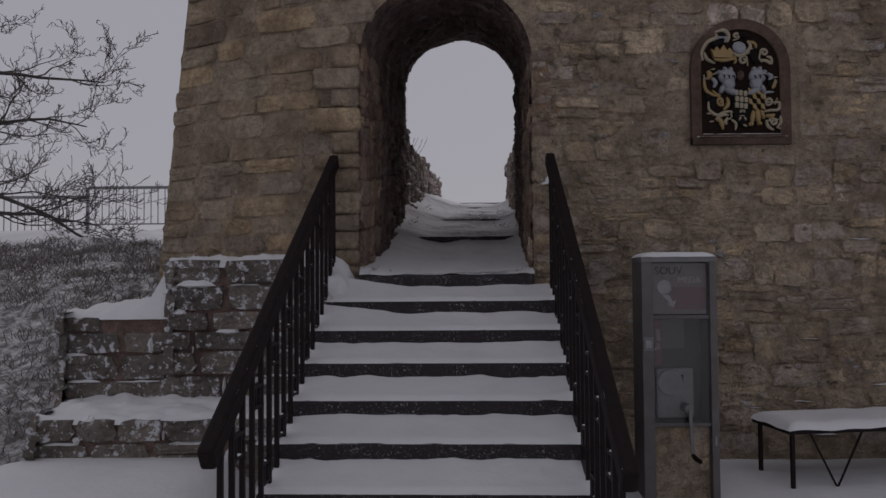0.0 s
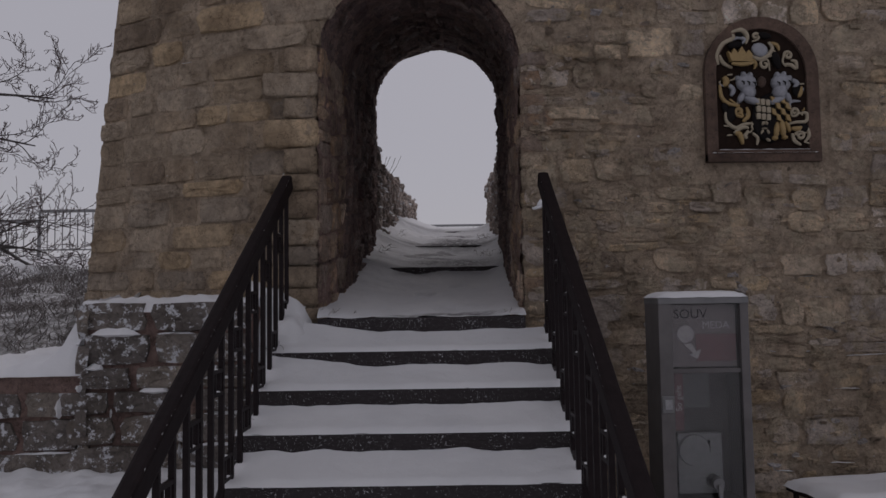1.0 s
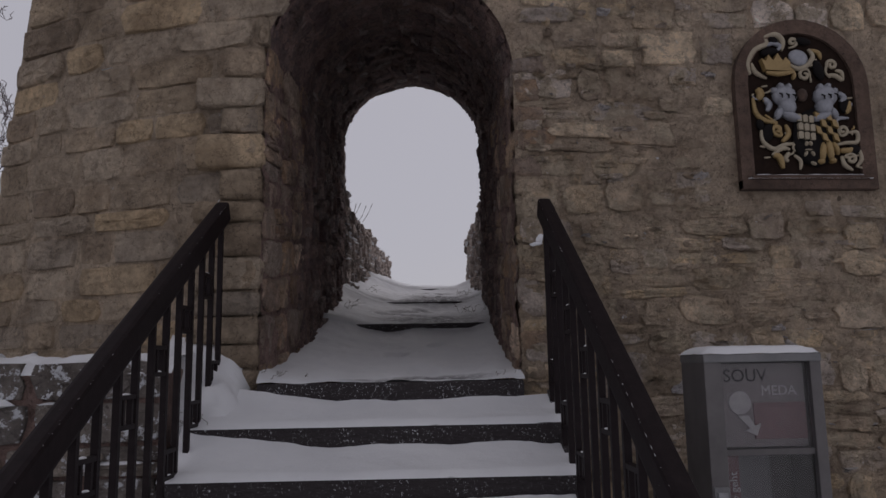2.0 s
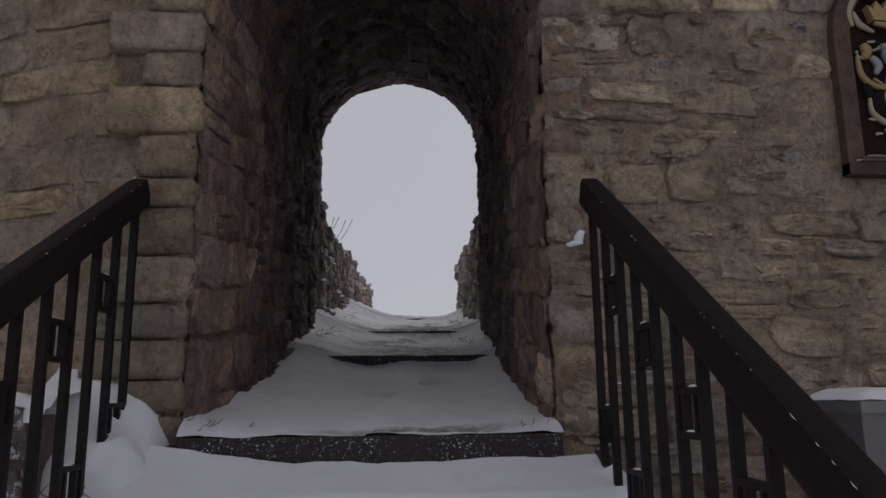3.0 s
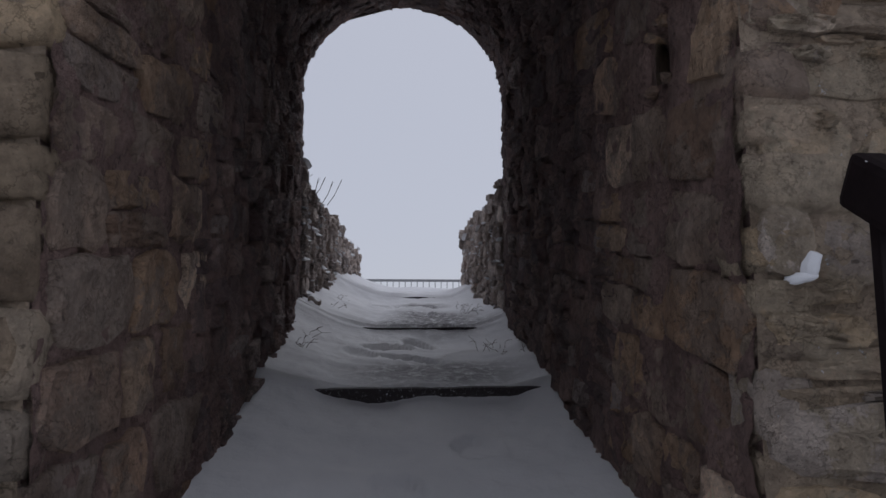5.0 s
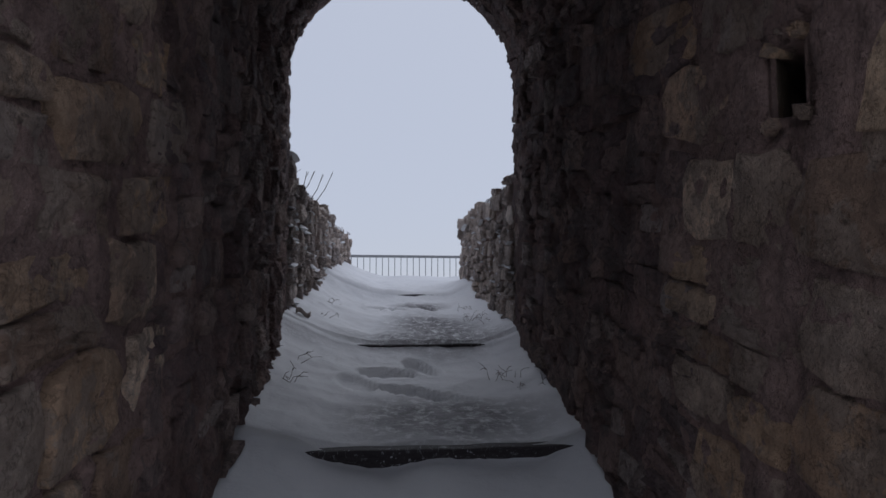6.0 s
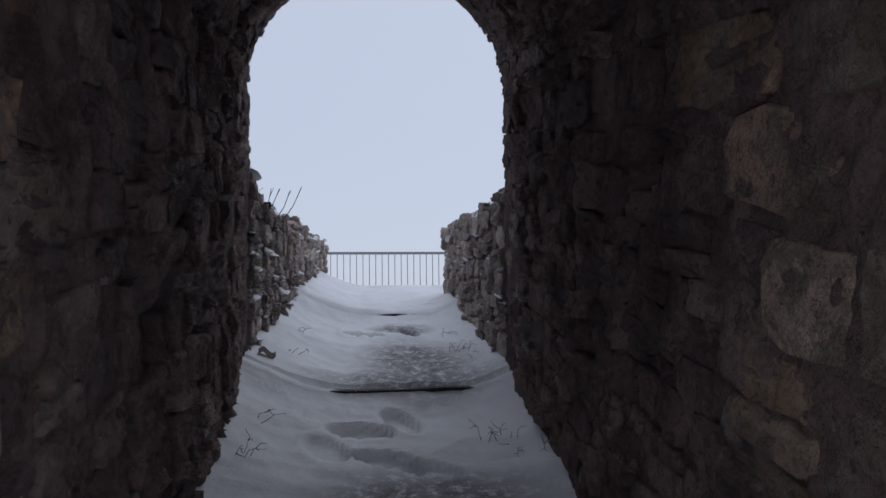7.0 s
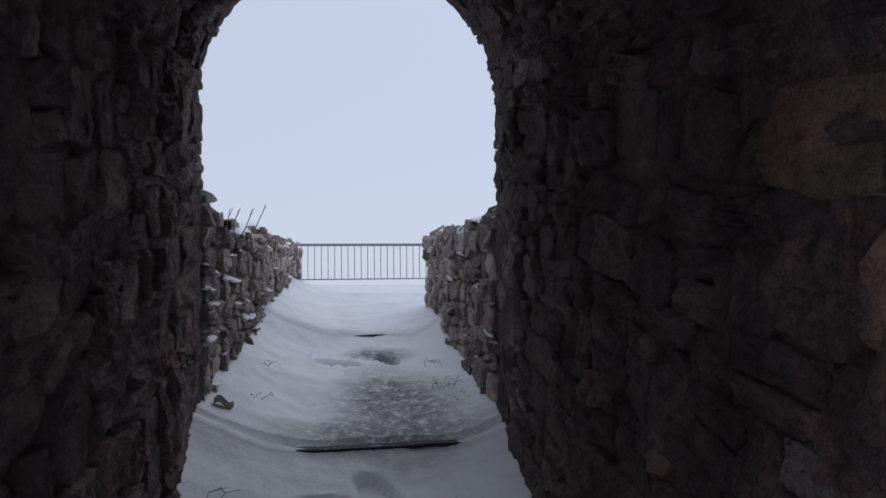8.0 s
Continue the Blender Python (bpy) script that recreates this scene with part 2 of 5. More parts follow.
def thing(name, bm, mat, label, category, group="", kind="", smooth=False, at=None):
    ob = tagged(new(name, mesh_of(name, bm, mat, smooth)), label, category, group, kind)
    if at:
        ob.matrix_world = at
    return ob


def base(name, at, label, category, group="", kind=""):
    ob = tagged(new(name), label, category, group, kind)
    ob.empty_display_size = 0.1
    ob.matrix_world = at
    return ob


def part(name, bm, mat, parent, label="", smooth=False, at=None, kind=""):
    ob = new(name, bm if isinstance(bm, bpy.types.Mesh) else mesh_of(name, bm, mat, smooth))
    ob.parent = parent
    if at:
        ob.matrix_basis = at
    return tagged(ob, label, kind=kind)


def box(bm, x0, x1, y0, y1, z0, z1, bevel=0.0, m=None):
    mat = Matrix.Translation(((x0 + x1) / 2, (y0 + y1) / 2, (z0 + z1) / 2)) @ Matrix.Diagonal((x1 - x0, y1 - y0, z1 - z0, 1))
    r = bmesh.ops.create_cube(bm, size=1, matrix=(m or Matrix()) @ mat)
    if bevel:
        es = list({e for v in r["verts"] for e in v.link_edges})
        bmesh.ops.bevel(bm, geom=es, offset=bevel, segments=2, affect="EDGES", profile=0.6)
    return bm


def bar(bm, a, b, w, d=None, side=(1, 0, 0), bevel=0.0):
    """A bar of rectangular section from a to b."""
    a, b = Vector(a), Vector(b)
    z = (b - a).normalized()
    x = Vector(side)
    x = (x - z * x.dot(z)).normalized()
    y = z.cross(x)
    m = Matrix((x, y, z)).transposed().to_4x4()
    m.translation = (a + b) / 2
    h = (b - a).length / 2
    return box(bm, -w / 2, w / 2, -(d or w) / 2, (d or w) / 2, -h, h, bevel, m)


def tube(bm, pts, radii, sides=6):
    rings = []
    for i, p in enumerate(pts):
        p = Vector(p)
        d = (Vector(pts[min(i + 1, len(pts) - 1)]) - Vector(pts[max(i - 1, 0)])).normalized()
        x = d.orthogonal().normalized() if not rings else (px - d * px.dot(d)).normalized()
        px, y = x, d.cross(x)
        rings.append([bm.verts.new(p + radii[i] * (math.cos(k * math.tau / sides) * x + math.sin(k * math.tau / sides) * y)) for k in range(sides)])
    for a, b in zip(rings, rings[1:]):
        for k in range(sides):
            bm.faces.new((a[k], a[(k + 1) % sides], b[(k + 1) % sides], b[k]))
    bm.faces.new(rings[-1])
    bm.faces.new(rings[0][::-1])
    return bm


def lerp(v, table):
    """Straight-line look-up in a short table of (v, value)."""
    xs, ys = zip(*table)
    return float(np.interp(v, xs, ys))


def sheet(nx, ny, place, skip=None):
    """A grid of quads; place(i, j) gives each corner."""
    bm = bmesh.new()
    vs = [[bm.verts.new(place(i, j)) for j in range(ny)] for i in range(nx)]
    for i in range(nx - 1):
        for j in range(ny - 1):
            if not skip or not skip(i, j):
                bm.faces.new((vs[i][j], vs[i + 1][j], vs[i + 1][j + 1], vs[i][j + 1]))
    return bm


def nz(x, y, z=0.0, s=1.0):
    return noise.noise(Vector((x * s, y * s, z * s)))


# stones: unit-sized, uneven shapes (x, y across the face, z outwards) that are stretched to their places
def stone_meshes(name, mat, count, jitter, square, seed, edge=0.4):
    rnd = random.Random(seed)
    out = []
    for _ in range(count):
        bm = bmesh.new()
        n = 12
        rim = []
        for k in range(n):
            a = (k + 0.5) * math.tau / n
            c, s = math.cos(a), math.sin(a)
            r = 0.5 / (abs(c) ** square + abs(s) ** square) ** (1 / square) * (1 - rnd.random() * jitter)
            rim.append((r * c, r * s))
        tx, ty = rnd.uniform(-0.5, 0.5), rnd.uniform(-0.5, 0.5)
        rings = []
        for scale, h in ((1.0, -1.6), (0.985, edge), (0.985 - 0.1 * (1 - edge), 0.92), (0.7, 1.0), (0.36, 1.0)):
            ring = []
            for x, y in rim:
                hh = h if h < 0 else h * (0.72 + 0.62 * rnd.random()) + (x * tx + y * ty) * h * (0.6 + edge)
                ring.append(bm.verts.new((x * scale, y * scale, hh)))
            rings.append(ring)
        for a, b in zip(rings, rings[1:]):
            for k in range(n):
                bm.faces.new((a[k], a[(k + 1) % n], b[(k + 1) % n], b[k]))
        top = bm.verts.new((0.05 * tx, 0.05 * ty, 1.0 + rnd.uniform(-0.2, 0.25)))
        for k in range(n):
            bm.faces.new((rings[-1][k], rings[-1][(k + 1) % n], top))
        me = mesh_of(name, bm, mat)
        out.append(me)
    return out


def lay(parent, places, shapes, seed, limit=290, name="stone", piece_mat=None):
    """Stones at the given places (matrix, width, height, relief): the first ones as parts, the rest joined."""
    rnd = random.Random(seed)
    vs, fs, inv = [], [], parent.matrix_world.inverted()
    for i, (m, w, h, d) in enumerate(places):
        me = rnd.choice(shapes)
        mm = inv @ m @ Matrix.Rotation(math.pi * rnd.randrange(2), 4, "Z") @ Matrix.Diagonal((w, h, d, 1))
        if i < limit:
            ob = new(name, me)
            ob.parent = parent
            ob.matrix_basis = mm
        else:
            k = len(vs)
            vs += [mm @ v.co for v in me.vertices]
            fs += [[k + j for j in p.vertices] for p in me.polygons]
    if vs:
        me = bpy.data.meshes.new("masonry")
        me.from_pydata(vs, [], fs)
        me.materials.append(shapes[0].materials[0])
        part("masonry", me, None, parent, kind="stuff")


def courses(u0, u1, v0, v1, size, rnd, wobble=0.0, split=0.0):
    """Cells of uneven masonry, row by row: (u, v, width, height, turn)."""
    (wa, wb), (ha, hb) = size
    v = v0
    while v < v1:
        h = rnd.uniform(ha, hb)
        u = u0 - rnd.random() * wa * 0.5
        while u < u1:
            w = rnd.uniform(wa, wb)
            dv = wobble * nz(u, v, 3.3, 1.4)
            if rnd.random() < split:
                f = rnd.uniform(0.4, 0.6)
                yield u + w / 2, v + h * f / 2 + dv, w, h * f, rnd.uniform(-0.05, 0.05)
                yield u + w / 2, v + h * (1 + f) / 2 + dv, w, h * (1 - f), rnd.uniform(-0.05, 0.05)
            else:
                yield u + w / 2, v + h / 2 + dv, w, h, rnd.uniform(-0.06, 0.06) * (wobble > 0)
            u += w
        v += h


ashlar = stone_meshes("stone", ashlar_mat, 10, 0.09, 7.0, 3)
rubble = stone_meshes("stone", rubble_mat, 24, 0.26, 6.0, 5, 0.6)
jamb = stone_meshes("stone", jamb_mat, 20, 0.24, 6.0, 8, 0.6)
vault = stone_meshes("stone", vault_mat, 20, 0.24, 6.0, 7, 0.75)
chips = stone_meshes("chip", chip_mat, 10, 0.5, 3.0, 10, 0.7)
garden = stone_meshes("stone", garden_mat, 14, 0.14, 7.0, 9, 0.7)
rough = stone_meshes("stone", parapet_mat, 16, 0.28, 5.0, 11, 0.8)


def fbm(x, y, z, s, n=4):
    return noise.fractal(Vector((x * s, y * s, z * s)), 1.0, 2.0, n)


def text_mesh(name, words, size, mat):
    """Lettering in the built-in font as a thin mesh, facing +z, centred."""
    cu = bpy.data.curves.new(name, "FONT")
    cu.body, cu.size, cu.extrude, cu.align_x, cu.align_y = words, size, 0.001, "CENTER", "CENTER"
    ob = bpy.data.objects.new(name, cu)
    scene.collection.objects.link(ob)
    me = bpy.data.meshes.new_from_object(ob.evaluated_get(bpy.context.evaluated_depsgraph_get()))
    bpy.data.objects.remove(ob)
    me.materials.clear()
    me.materials.append(mat)
    return me


def slab(bm, outline, y0, y1):
    """An upright plate with the given (x, z) outline between two depths."""
    a = [bm.verts.new((x, y0, z)) for x, z in outline]
    b = [bm.verts.new((x, y1, z)) for x, z in outline]
    bm.faces.new(a)
    bm.faces.new(b[::-1])
    for k in range(len(a)):
        j = (k + 1) % len(a)
        bm.faces.new((a[k], b[k], b[j], a[j]))
    bmesh.ops.recalc_face_normals(bm, faces=bm.faces)
    return bm


def snow_flecks(cells, share, seed, label, size=1.0):
    """Slivers of snow caught along the upper edges of stones."""
    rnd = random.Random(seed)
    vs, fs = [], []
    for m, w, h, d in cells:
        if rnd.random() > share:
            continue
        n, half = 7, w * rnd.uniform(0.12, 0.42)
        x0 = rnd.uniform(-0.5, 0.5) * (w - 2 * half)
        tall = (0.004 + 0.018 * rnd.random() ** 2) * size
        k = len(vs)
        for i in range(n):
            f = i / (n - 1) * 2 - 1
            r = math.sqrt(max(0, 1 - f * f)) * (0.8 + 0.35 * rnd.random())
            x, y = x0 + half * f, h / 2 - 0.008 + 0.002 * rnd.uniform(-1, 1)
            vs += [m @ Vector((x, y - tall * r * 0.5, d * 0.6)), m @ Vector((x, y, d * 1.1 + tall * r * 0.8)), m @ Vector((x, y + tall * r, d * 0.4))]
        for i in range(n - 1):
            for j in (0, 1):
                fs.append((k + 3 * i + j, k + 3 * i + 3 + j, k + 3 * i + 4 + j, k + 3 * i + 1 + j))
    me = bpy.data.meshes.new("snow_flecks")
    me.from_pydata(vs, [], fs)
    me.materials.append(snow_mat)
    return tagged(new("snow_flecks", me), label, "snow", kind="stuff")


def block_meshes(name, mat, count, seed, soft=0.1, uneven=0.012):
    """Worn corner blocks with rounded, uneven edges, one unit across."""
    rnd = random.Random(seed)
    out = []
    for _ in range(count):
        bm = bmesh.new()
        bmesh.ops.create_cube(bm, size=1)
        bmesh.ops.subdivide_edges(bm, edges=list(bm.edges), cuts=3, use_grid_fill=True)
        off = rnd.uniform(0, 50)
        for v in bm.verts:
            v.co = Vector([math.copysign(0.5 * (abs(c) / 0.5) ** 0.75, c) for c in v.co])
            inner = Vector([min(max(c, soft - 0.5), 0.5 - soft) for c in v.co])
            d = v.co - inner
            if d.length > 0:
                v.co = inner + d.normalized() * soft
            v.co += Vector([uneven * 2.5 * nz(v.co.x + off, v.co.y, v.co.z + k * 9, 3.5) + rnd.gauss(0, uneven * 0.4) for k in range(3)])
        out.append(mesh_of(name, bm, mat, True))
    return out


# ---- plan ----
FRONT, BACK = 5.68, 9.4                      # the tower wall's two faces
LEFT = [(5.68, -0.645), (6.9, -0.53), (7.5, -0.505), (9.4, -0.475), (14.7, -0.05)]     # the passage's left wall
RIGHT = [(5.68, 0.69), (6.8, 0.75), (9.4, 0.95), (12.4, 1.09)]
FLOOR = [(5.58, 1.5), (7.55, 1.8), (7.61, 1.9), (9.24, 2.12), (9.3, 2.215), (11.45, 2.48), (11.5, 2.56), (13.7, 2.8), (26, 2.82), (40, 2.82)]
SPRING = [(5.68, 3.14), (9.4, 3.8)]


def xl(y): return lerp(y, LEFT)
def xr(y): return lerp(y, RIGHT)
def zf(y): return lerp(y, FLOOR)


def section(s, y):
    """The passage's outline at y: s from 0 (left foot) over 1, 2 (springing points) to 3 (right foot). Point and inward normal."""
    a, b, zs = xl(y), xr(y), lerp(y, SPRING)
    foot = zf(y) - 0.35
    if s <= 1:
        return Vector((a, y, foot + (zs - foot) * s)), Vector((1, 0, 0))
    if s >= 2:
        return Vector((b, y, zs + (foot - zs) * (s - 2))), Vector((-1, 0, 0))
    t = (s - 1) * math.pi
    c, r = (a + b) / 2, (b - a) / 2
    return Vector((c - r * math.cos(t), y, zs + 0.92 * r * math.sin(t))), Vector((math.cos(t), 0, -math.sin(t)))


def edge_left(z):
    return -2.465 + 0.134 * (z - 1.5)


def bow(x):
    """How far the tower's front draws back beside the passage."""
    u = max(0.0, -0.66 - x)
    return 0.24 * u + 0.125 * u * u


# ---- ground: one sheet, a rising hill with the tower on its slope ----
def ground_height(x, y):
    d = math.hypot(x, y)
    h = 0.02 * nz(x, y, 0, 0.9)
    bank = np.clip((y - 2.3) / 2.0, 0, 1) * np.clip((-0.85 - x) / 0.5, 0, 1)
    z = h + 0.4 * bank + 0.1 * np.clip((x - 0.7) / 0.4, 0, 1) * np.clip((y - 3.2) / 2.2, 0, 1) ** 1.5
    side = np.clip((-2.45 - x - 0.25 * (y < 4.5)) / 0.9, 0, 1)
    slope = lerp(y, [(-5, -1.2), (3.5, -0.75), (6, 0.1), (10.0, 1.45), (14, 2.15), (17.2, 2.56), (19, 2.6), (25, 2.6)]) + 0.12 * nz(x, y, 5, 1.3)
    z = z * (1 - side) + slope * side
    behind = np.clip((y - 8.6) / 0.8, 0, 1)
    up = lerp(y, [(8, 1.7), (11, 2.2), (13.7, 2.55), (16, 2.68), (25.5, 2.74)])
    side2 = np.clip((-1.6 - x) / 2.0, 0, 1)
    z = z * (1 - behind) + (up * (1 - side2) + slope * side2) * behind
    if y > 26:
        z -= min(y - 26, 60) * 0.6
    if d > 60:
        z = min(z, 0) - min(d - 60, 200) * 0.15
    return z


def axis(parts):
    return np.concatenate([np.arange(a, b, s) for a, b, s in parts])


gx = axis([(-900, -60, 120), (-60, -9, 6), (-9, 7, 0.16), (7, 60, 6), (60, 901, 120)])
gy = axis([(-900, -60, 120), (-60, -4, 6), (-4, 20, 0.16), (20, 27, 0.5), (27, 90, 6), (90, 901, 120)])
bm = sheet(len(gx), len(gy), lambda i, j: (gx[i], gy[j], ground_height(gx[i], gy[j])))
for f in bm.faces:
    c = f.calc_center_median()
    # Scrub ends below the fence; the white above it is snow plus painted haze.
    if c.x < -2.6 - 0.2 * nz(c.x, c.y, 0, 2) and -3 < c.y < 13.6 + 2.2 * nz(c.x, c.y, 3, 0.7):
        f.material_index = 1
thing("ground", bm, [snow_mat, scrub_mat], "snow-covered hillside ground with bare dark scrub slope", "ground", kind="structure", smooth=True)

# ---- tower wall with its passage ----
tower = base("wall_tower", pose(0, FRONT, 0), "weathered tan sandstone tower wall with vaulted passage", "wall", kind="structure")
inv = tower.matrix_world.inverted()
bm = bmesh.new()
TOP, FAR = 6.5, 7.0
HOLE_Y, HOLE_Z = (6.065, 6.165), (2.875, 2.735)
hole_s = [2 + (lerp(6.12, SPRING) - z) / (lerp(6.12, SPRING) - zf(6.12) + 0.35) for z in HOLE_Z]
S = sorted([k / 6 for k in range(6)] + [1 + k / 20 for k in range(20)] + [2 + k / 6 for k in range(7)] + hole_s)
Y = sorted([FRONT + (BACK - FRONT) * k / 12 for k in range(13)] + list(HOLE_Y))
tube_rows = []
for y in Y:
    row = []
    for s in S:
        p, q = section(s, y)
        if s in (S[0], S[-1]):
            p.z = -0.6
        row.append(bm.verts.new(inv @ p))
    tube_rows.append(row)
for a, b in zip(tube_rows, tube_rows[1:]):
    for k in range(len(S) - 1):
        if S[k] == hole_s[0] and a is tube_rows[Y.index(HOLE_Y[0])]:
            # an empty putlog hole in the side wall
            rim = (a[k], b[k], b[k + 1], a[k + 1])
            deep = [bm.verts.new(v.co + Vector((0.5, 0.6, 0))) for v in rim]
            for i in range(4):
                bm.faces.new((rim[i], rim[(i + 1) % 4], deep[(i + 1) % 4], deep[i]))
            bm.faces.new(deep)
            continue
        bm.faces.new((a[k], b[k], b[k + 1], a[k + 1]))
for row, y, turn in ((tube_rows[0], FRONT, False), (tube_rows[-1], BACK, True)):
    outer = []
    for k, s in enumerate(S):
        if s <= 1:
            z = -0.6 + (TOP + 0.6) * s
            p = (edge_left(z), y, z)
        elif s < 2:
            p = (edge_left(TOP) + (FAR - edge_left(TOP)) * (s - 1), y, TOP)
        else:
            p = (FAR, y, TOP - (TOP + 0.6) * (s - 2))
        if turn:
            p = (p[0], p[1], min(p[2], 4.8))
        else:
            p = (p[0], p[1] + bow(p[0]), p[2])
        outer.append(bm.verts.new(inv @ Vector(p)))
    for k in range(len(S) - 1):
        q = (row[k], row[k + 1], outer[k + 1], outer[k])
        bm.faces.new(q[::-1] if turn else q)
    if not turn:
        front_outer = outer
for k in range(len(S) - 1):
    bm.faces.new((front_outer[k], front_outer[k + 1], outer[k + 1], outer[k]))
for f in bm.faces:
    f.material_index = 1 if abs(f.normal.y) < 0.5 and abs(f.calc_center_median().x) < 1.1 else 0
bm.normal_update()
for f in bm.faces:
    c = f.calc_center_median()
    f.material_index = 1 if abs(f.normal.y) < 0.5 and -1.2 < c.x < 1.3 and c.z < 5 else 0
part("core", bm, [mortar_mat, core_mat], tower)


def arch_gap(z, grow=0.0):
    """The opening's span in the front face at height z, or None above its crown."""
    a, b, zs = xl(FRONT) - grow, xr(FRONT) + grow, lerp(FRONT, SPRING)
    if z <= zs:
        return a, b
    r = (b - a) / 2
    t = (z - zs) / (0.92 * r)
    if t >= 1:
        return None
    h = r * math.sqrt(1 - t * t)
    return (a + b) / 2 - h, (a + b) / 2 + h


def face(x, z, turn=0.0, y=None):
    """A place on a wall's front, outwards to -y; without y, on the tower's own front."""
    lean = 0.0
    if y is None:
        y, lean = FRONT + bow(x), math.atan2(bow(x + 0.05) - bow(x - 0.05), 0.1)
    return Matrix.Translation((x, y, z)) @ Matrix.Rotation(lean, 4, "Z") @ Matrix.Rotation(radians(90), 4, "X") @ Matrix.Rotation(turn, 4, "Z")


# rough mortar, smeared unevenly over the stones' edges
def pointing_left(i, j):
    z = 0.9 + 3.7 * j / 150
    gap = arch_gap(z)
    a, b = edge_left(z), gap[0] + 0.004 if gap else 0.02
    x = a + (b - a) * i / 70
    e = min(1, 6 * i / 70, 6 * (70 - i) / 70)
    return inv @ Vector((x, FRONT + bow(x) - 0.003 - e * (0.010 + 0.012 * fbm(x, z, 0, 5) + 0.006 * fbm(x, z, 4, 22, 3)), z))


def pointing_right(i, j):
    z = -0.15 + 4.6 * j / 400
    gap = arch_gap(z)
    a, b = gap[1] - 0.004 if gap else 0.02, 3.9
    x = a + (b - a) * i / 280
    e = min(1, 0.2 + 4 * i / 280)
    if 1.83 < x < 2.71 and 2.36 < z < 3.5:
        e *= 0.25
    return inv @ Vector((x, FRONT - 0.003 - e * (0.010 + 0.018 * fbm(x, z, 2, 4.5) + 0.012 * fbm(x * 0.6, z * 1.6, 7, 16, 4) + 0.005 * fbm(x, z, 3, 48, 2)), z))


def pointing_vault(i, j):
    y = FRONT + 0.003 + (BACK - FRONT) * j / 260
    p, q = section(2.999 * i / 330, y)
    rough_part = min(1, max(0, (y - 6.7) / 0.6))
    if abs(y - 6.115) < 0.09 and abs(p.z - 2.8) < 0.1 and p.x > 0:
        return inv @ (p - q * 0.0)
    return inv @ (p + q * (0.004 + 0.012 * (1 - rough_part) + (0.014 + 0.008 * rough_part) * fbm(p.x + y, y, p.z, 5) + 0.013 * fbm(p.x, y, p.z, 24, 4)))


def hole_skip(i, j):
    y = FRONT + 0.003 + (BACK - FRONT) * (j + 0.5) / 260
    p, q = section(2.999 * (i + 0.5) / 330, y)
    return p.x > 0 and HOLE_Y[0] - 0.012 < y < HOLE_Y[1] + 0.012 and HOLE_Z[1] - 0.01 < p.z < HOLE_Z[0] + 0.01


part("mortar", sheet(71, 151, pointing_left), mortar_mat, tower, smooth=True)
part("mortar", sheet(281, 401, pointing_right), mortar_mat, tower, smooth=True)
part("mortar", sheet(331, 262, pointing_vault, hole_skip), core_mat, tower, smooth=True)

rnd = random.Random(21)
coursed, rubbly, quoins = [], [], []
# the coursed part beside the passage: rows of squared blocks, cut at the passage's jamb and at the battered edge
beds_z = [0.9, 1.08, 1.26, 1.45, 1.57, 1.69, 1.83, 1.96, 2.13, 2.31, 2.42, 2.59, 2.78, 2.92, 3.08, 3.25]
while beds_z[-1] < 4.6:
    beds_z.append(beds_z[-1] + rnd.uniform(0.15, 0.22))
for z, z_up in zip(beds_z, beds_z[1:]):
    h = z_up - z
    zm = z + h / 2
    gap = arch_gap(zm)
    stop = gap[0] + 0.01 if gap else 0.05
    cuts = [edge_left(zm) - rnd.uniform(-0.012, 0.025)]
    while cuts[-1] < stop - 0.52:
        cuts.append(cuts[-1] + rnd.uniform(0.2, 0.5))
    cuts.append(stop)
    if gap and zm < lerp(FRONT, SPRING) + 0.1 and zm > 1.3:
        long = len(quoins) % 2
        w, d = (0.36, 0.22) if long else (0.22, 0.36)
        quoins.append(Matrix.Translation((gap[0] - w / 2 + 0.016 + rnd.uniform(-0.006, 0.01), FRONT + d / 2 - 0.024 + rnd.uniform(-0.008, 0.004), zm)) @ Matrix.Rotation(rnd.uniform(-0.03, 0.03), 4, "Z") @ Matrix.Diagonal((w, d, h * 0.97, 1)))
    for a, b in zip(cuts, cuts[1:]):
        coursed.append((face((a + b) / 2, zm + rnd.uniform(-0.006, 0.006), rnd.uniform(-0.012, 0.012)), (b - a) * (1.0 + 0.1 * (a < -1.2)), h * 1.0, rnd.uniform(0.014, 0.032)))
# the rubble part on the other side, around the relief's niche
for u, v, w, h, turn in courses(0.72, 3.9, -0.1, 4.6, ((0.14, 0.42), (0.11, 0.21)), rnd, 0.07, 0.3):
    gap = arch_gap(v)
    if gap and u - w / 2 < gap[1]:
        if u + w / 2 < gap[1] + 0.07:
            continue
        u, w = (gap[1] + u + w / 2) / 2, u + w / 2 - gap[1]
    if 1.885 < u + w / 2 and u - w / 2 < 2.64 and 2.44 < v + h / 2 and v - h / 2 < 3.4 and math.hypot((abs(u - 2.262) - min(w / 2, abs(u - 2.262))) / 0.37, max(0, v - 3.02) / 0.40) < 1.0:
        continue
    rubbly.append((face(u, v, turn), w * 1.03, h * 1.02, rnd.uniform(0.012, 0.032)))
for u, v, w, h, turn in courses(0.05, 0.75, 3.72, 4.6, ((0.18, 0.36), (0.12, 0.2)), rnd, 0.04, 0.2):
    rubbly.append((face(u, v, turn), w * 0.94, h * 0.92, rnd.uniform(0.008, 0.024)))
z = 1.2
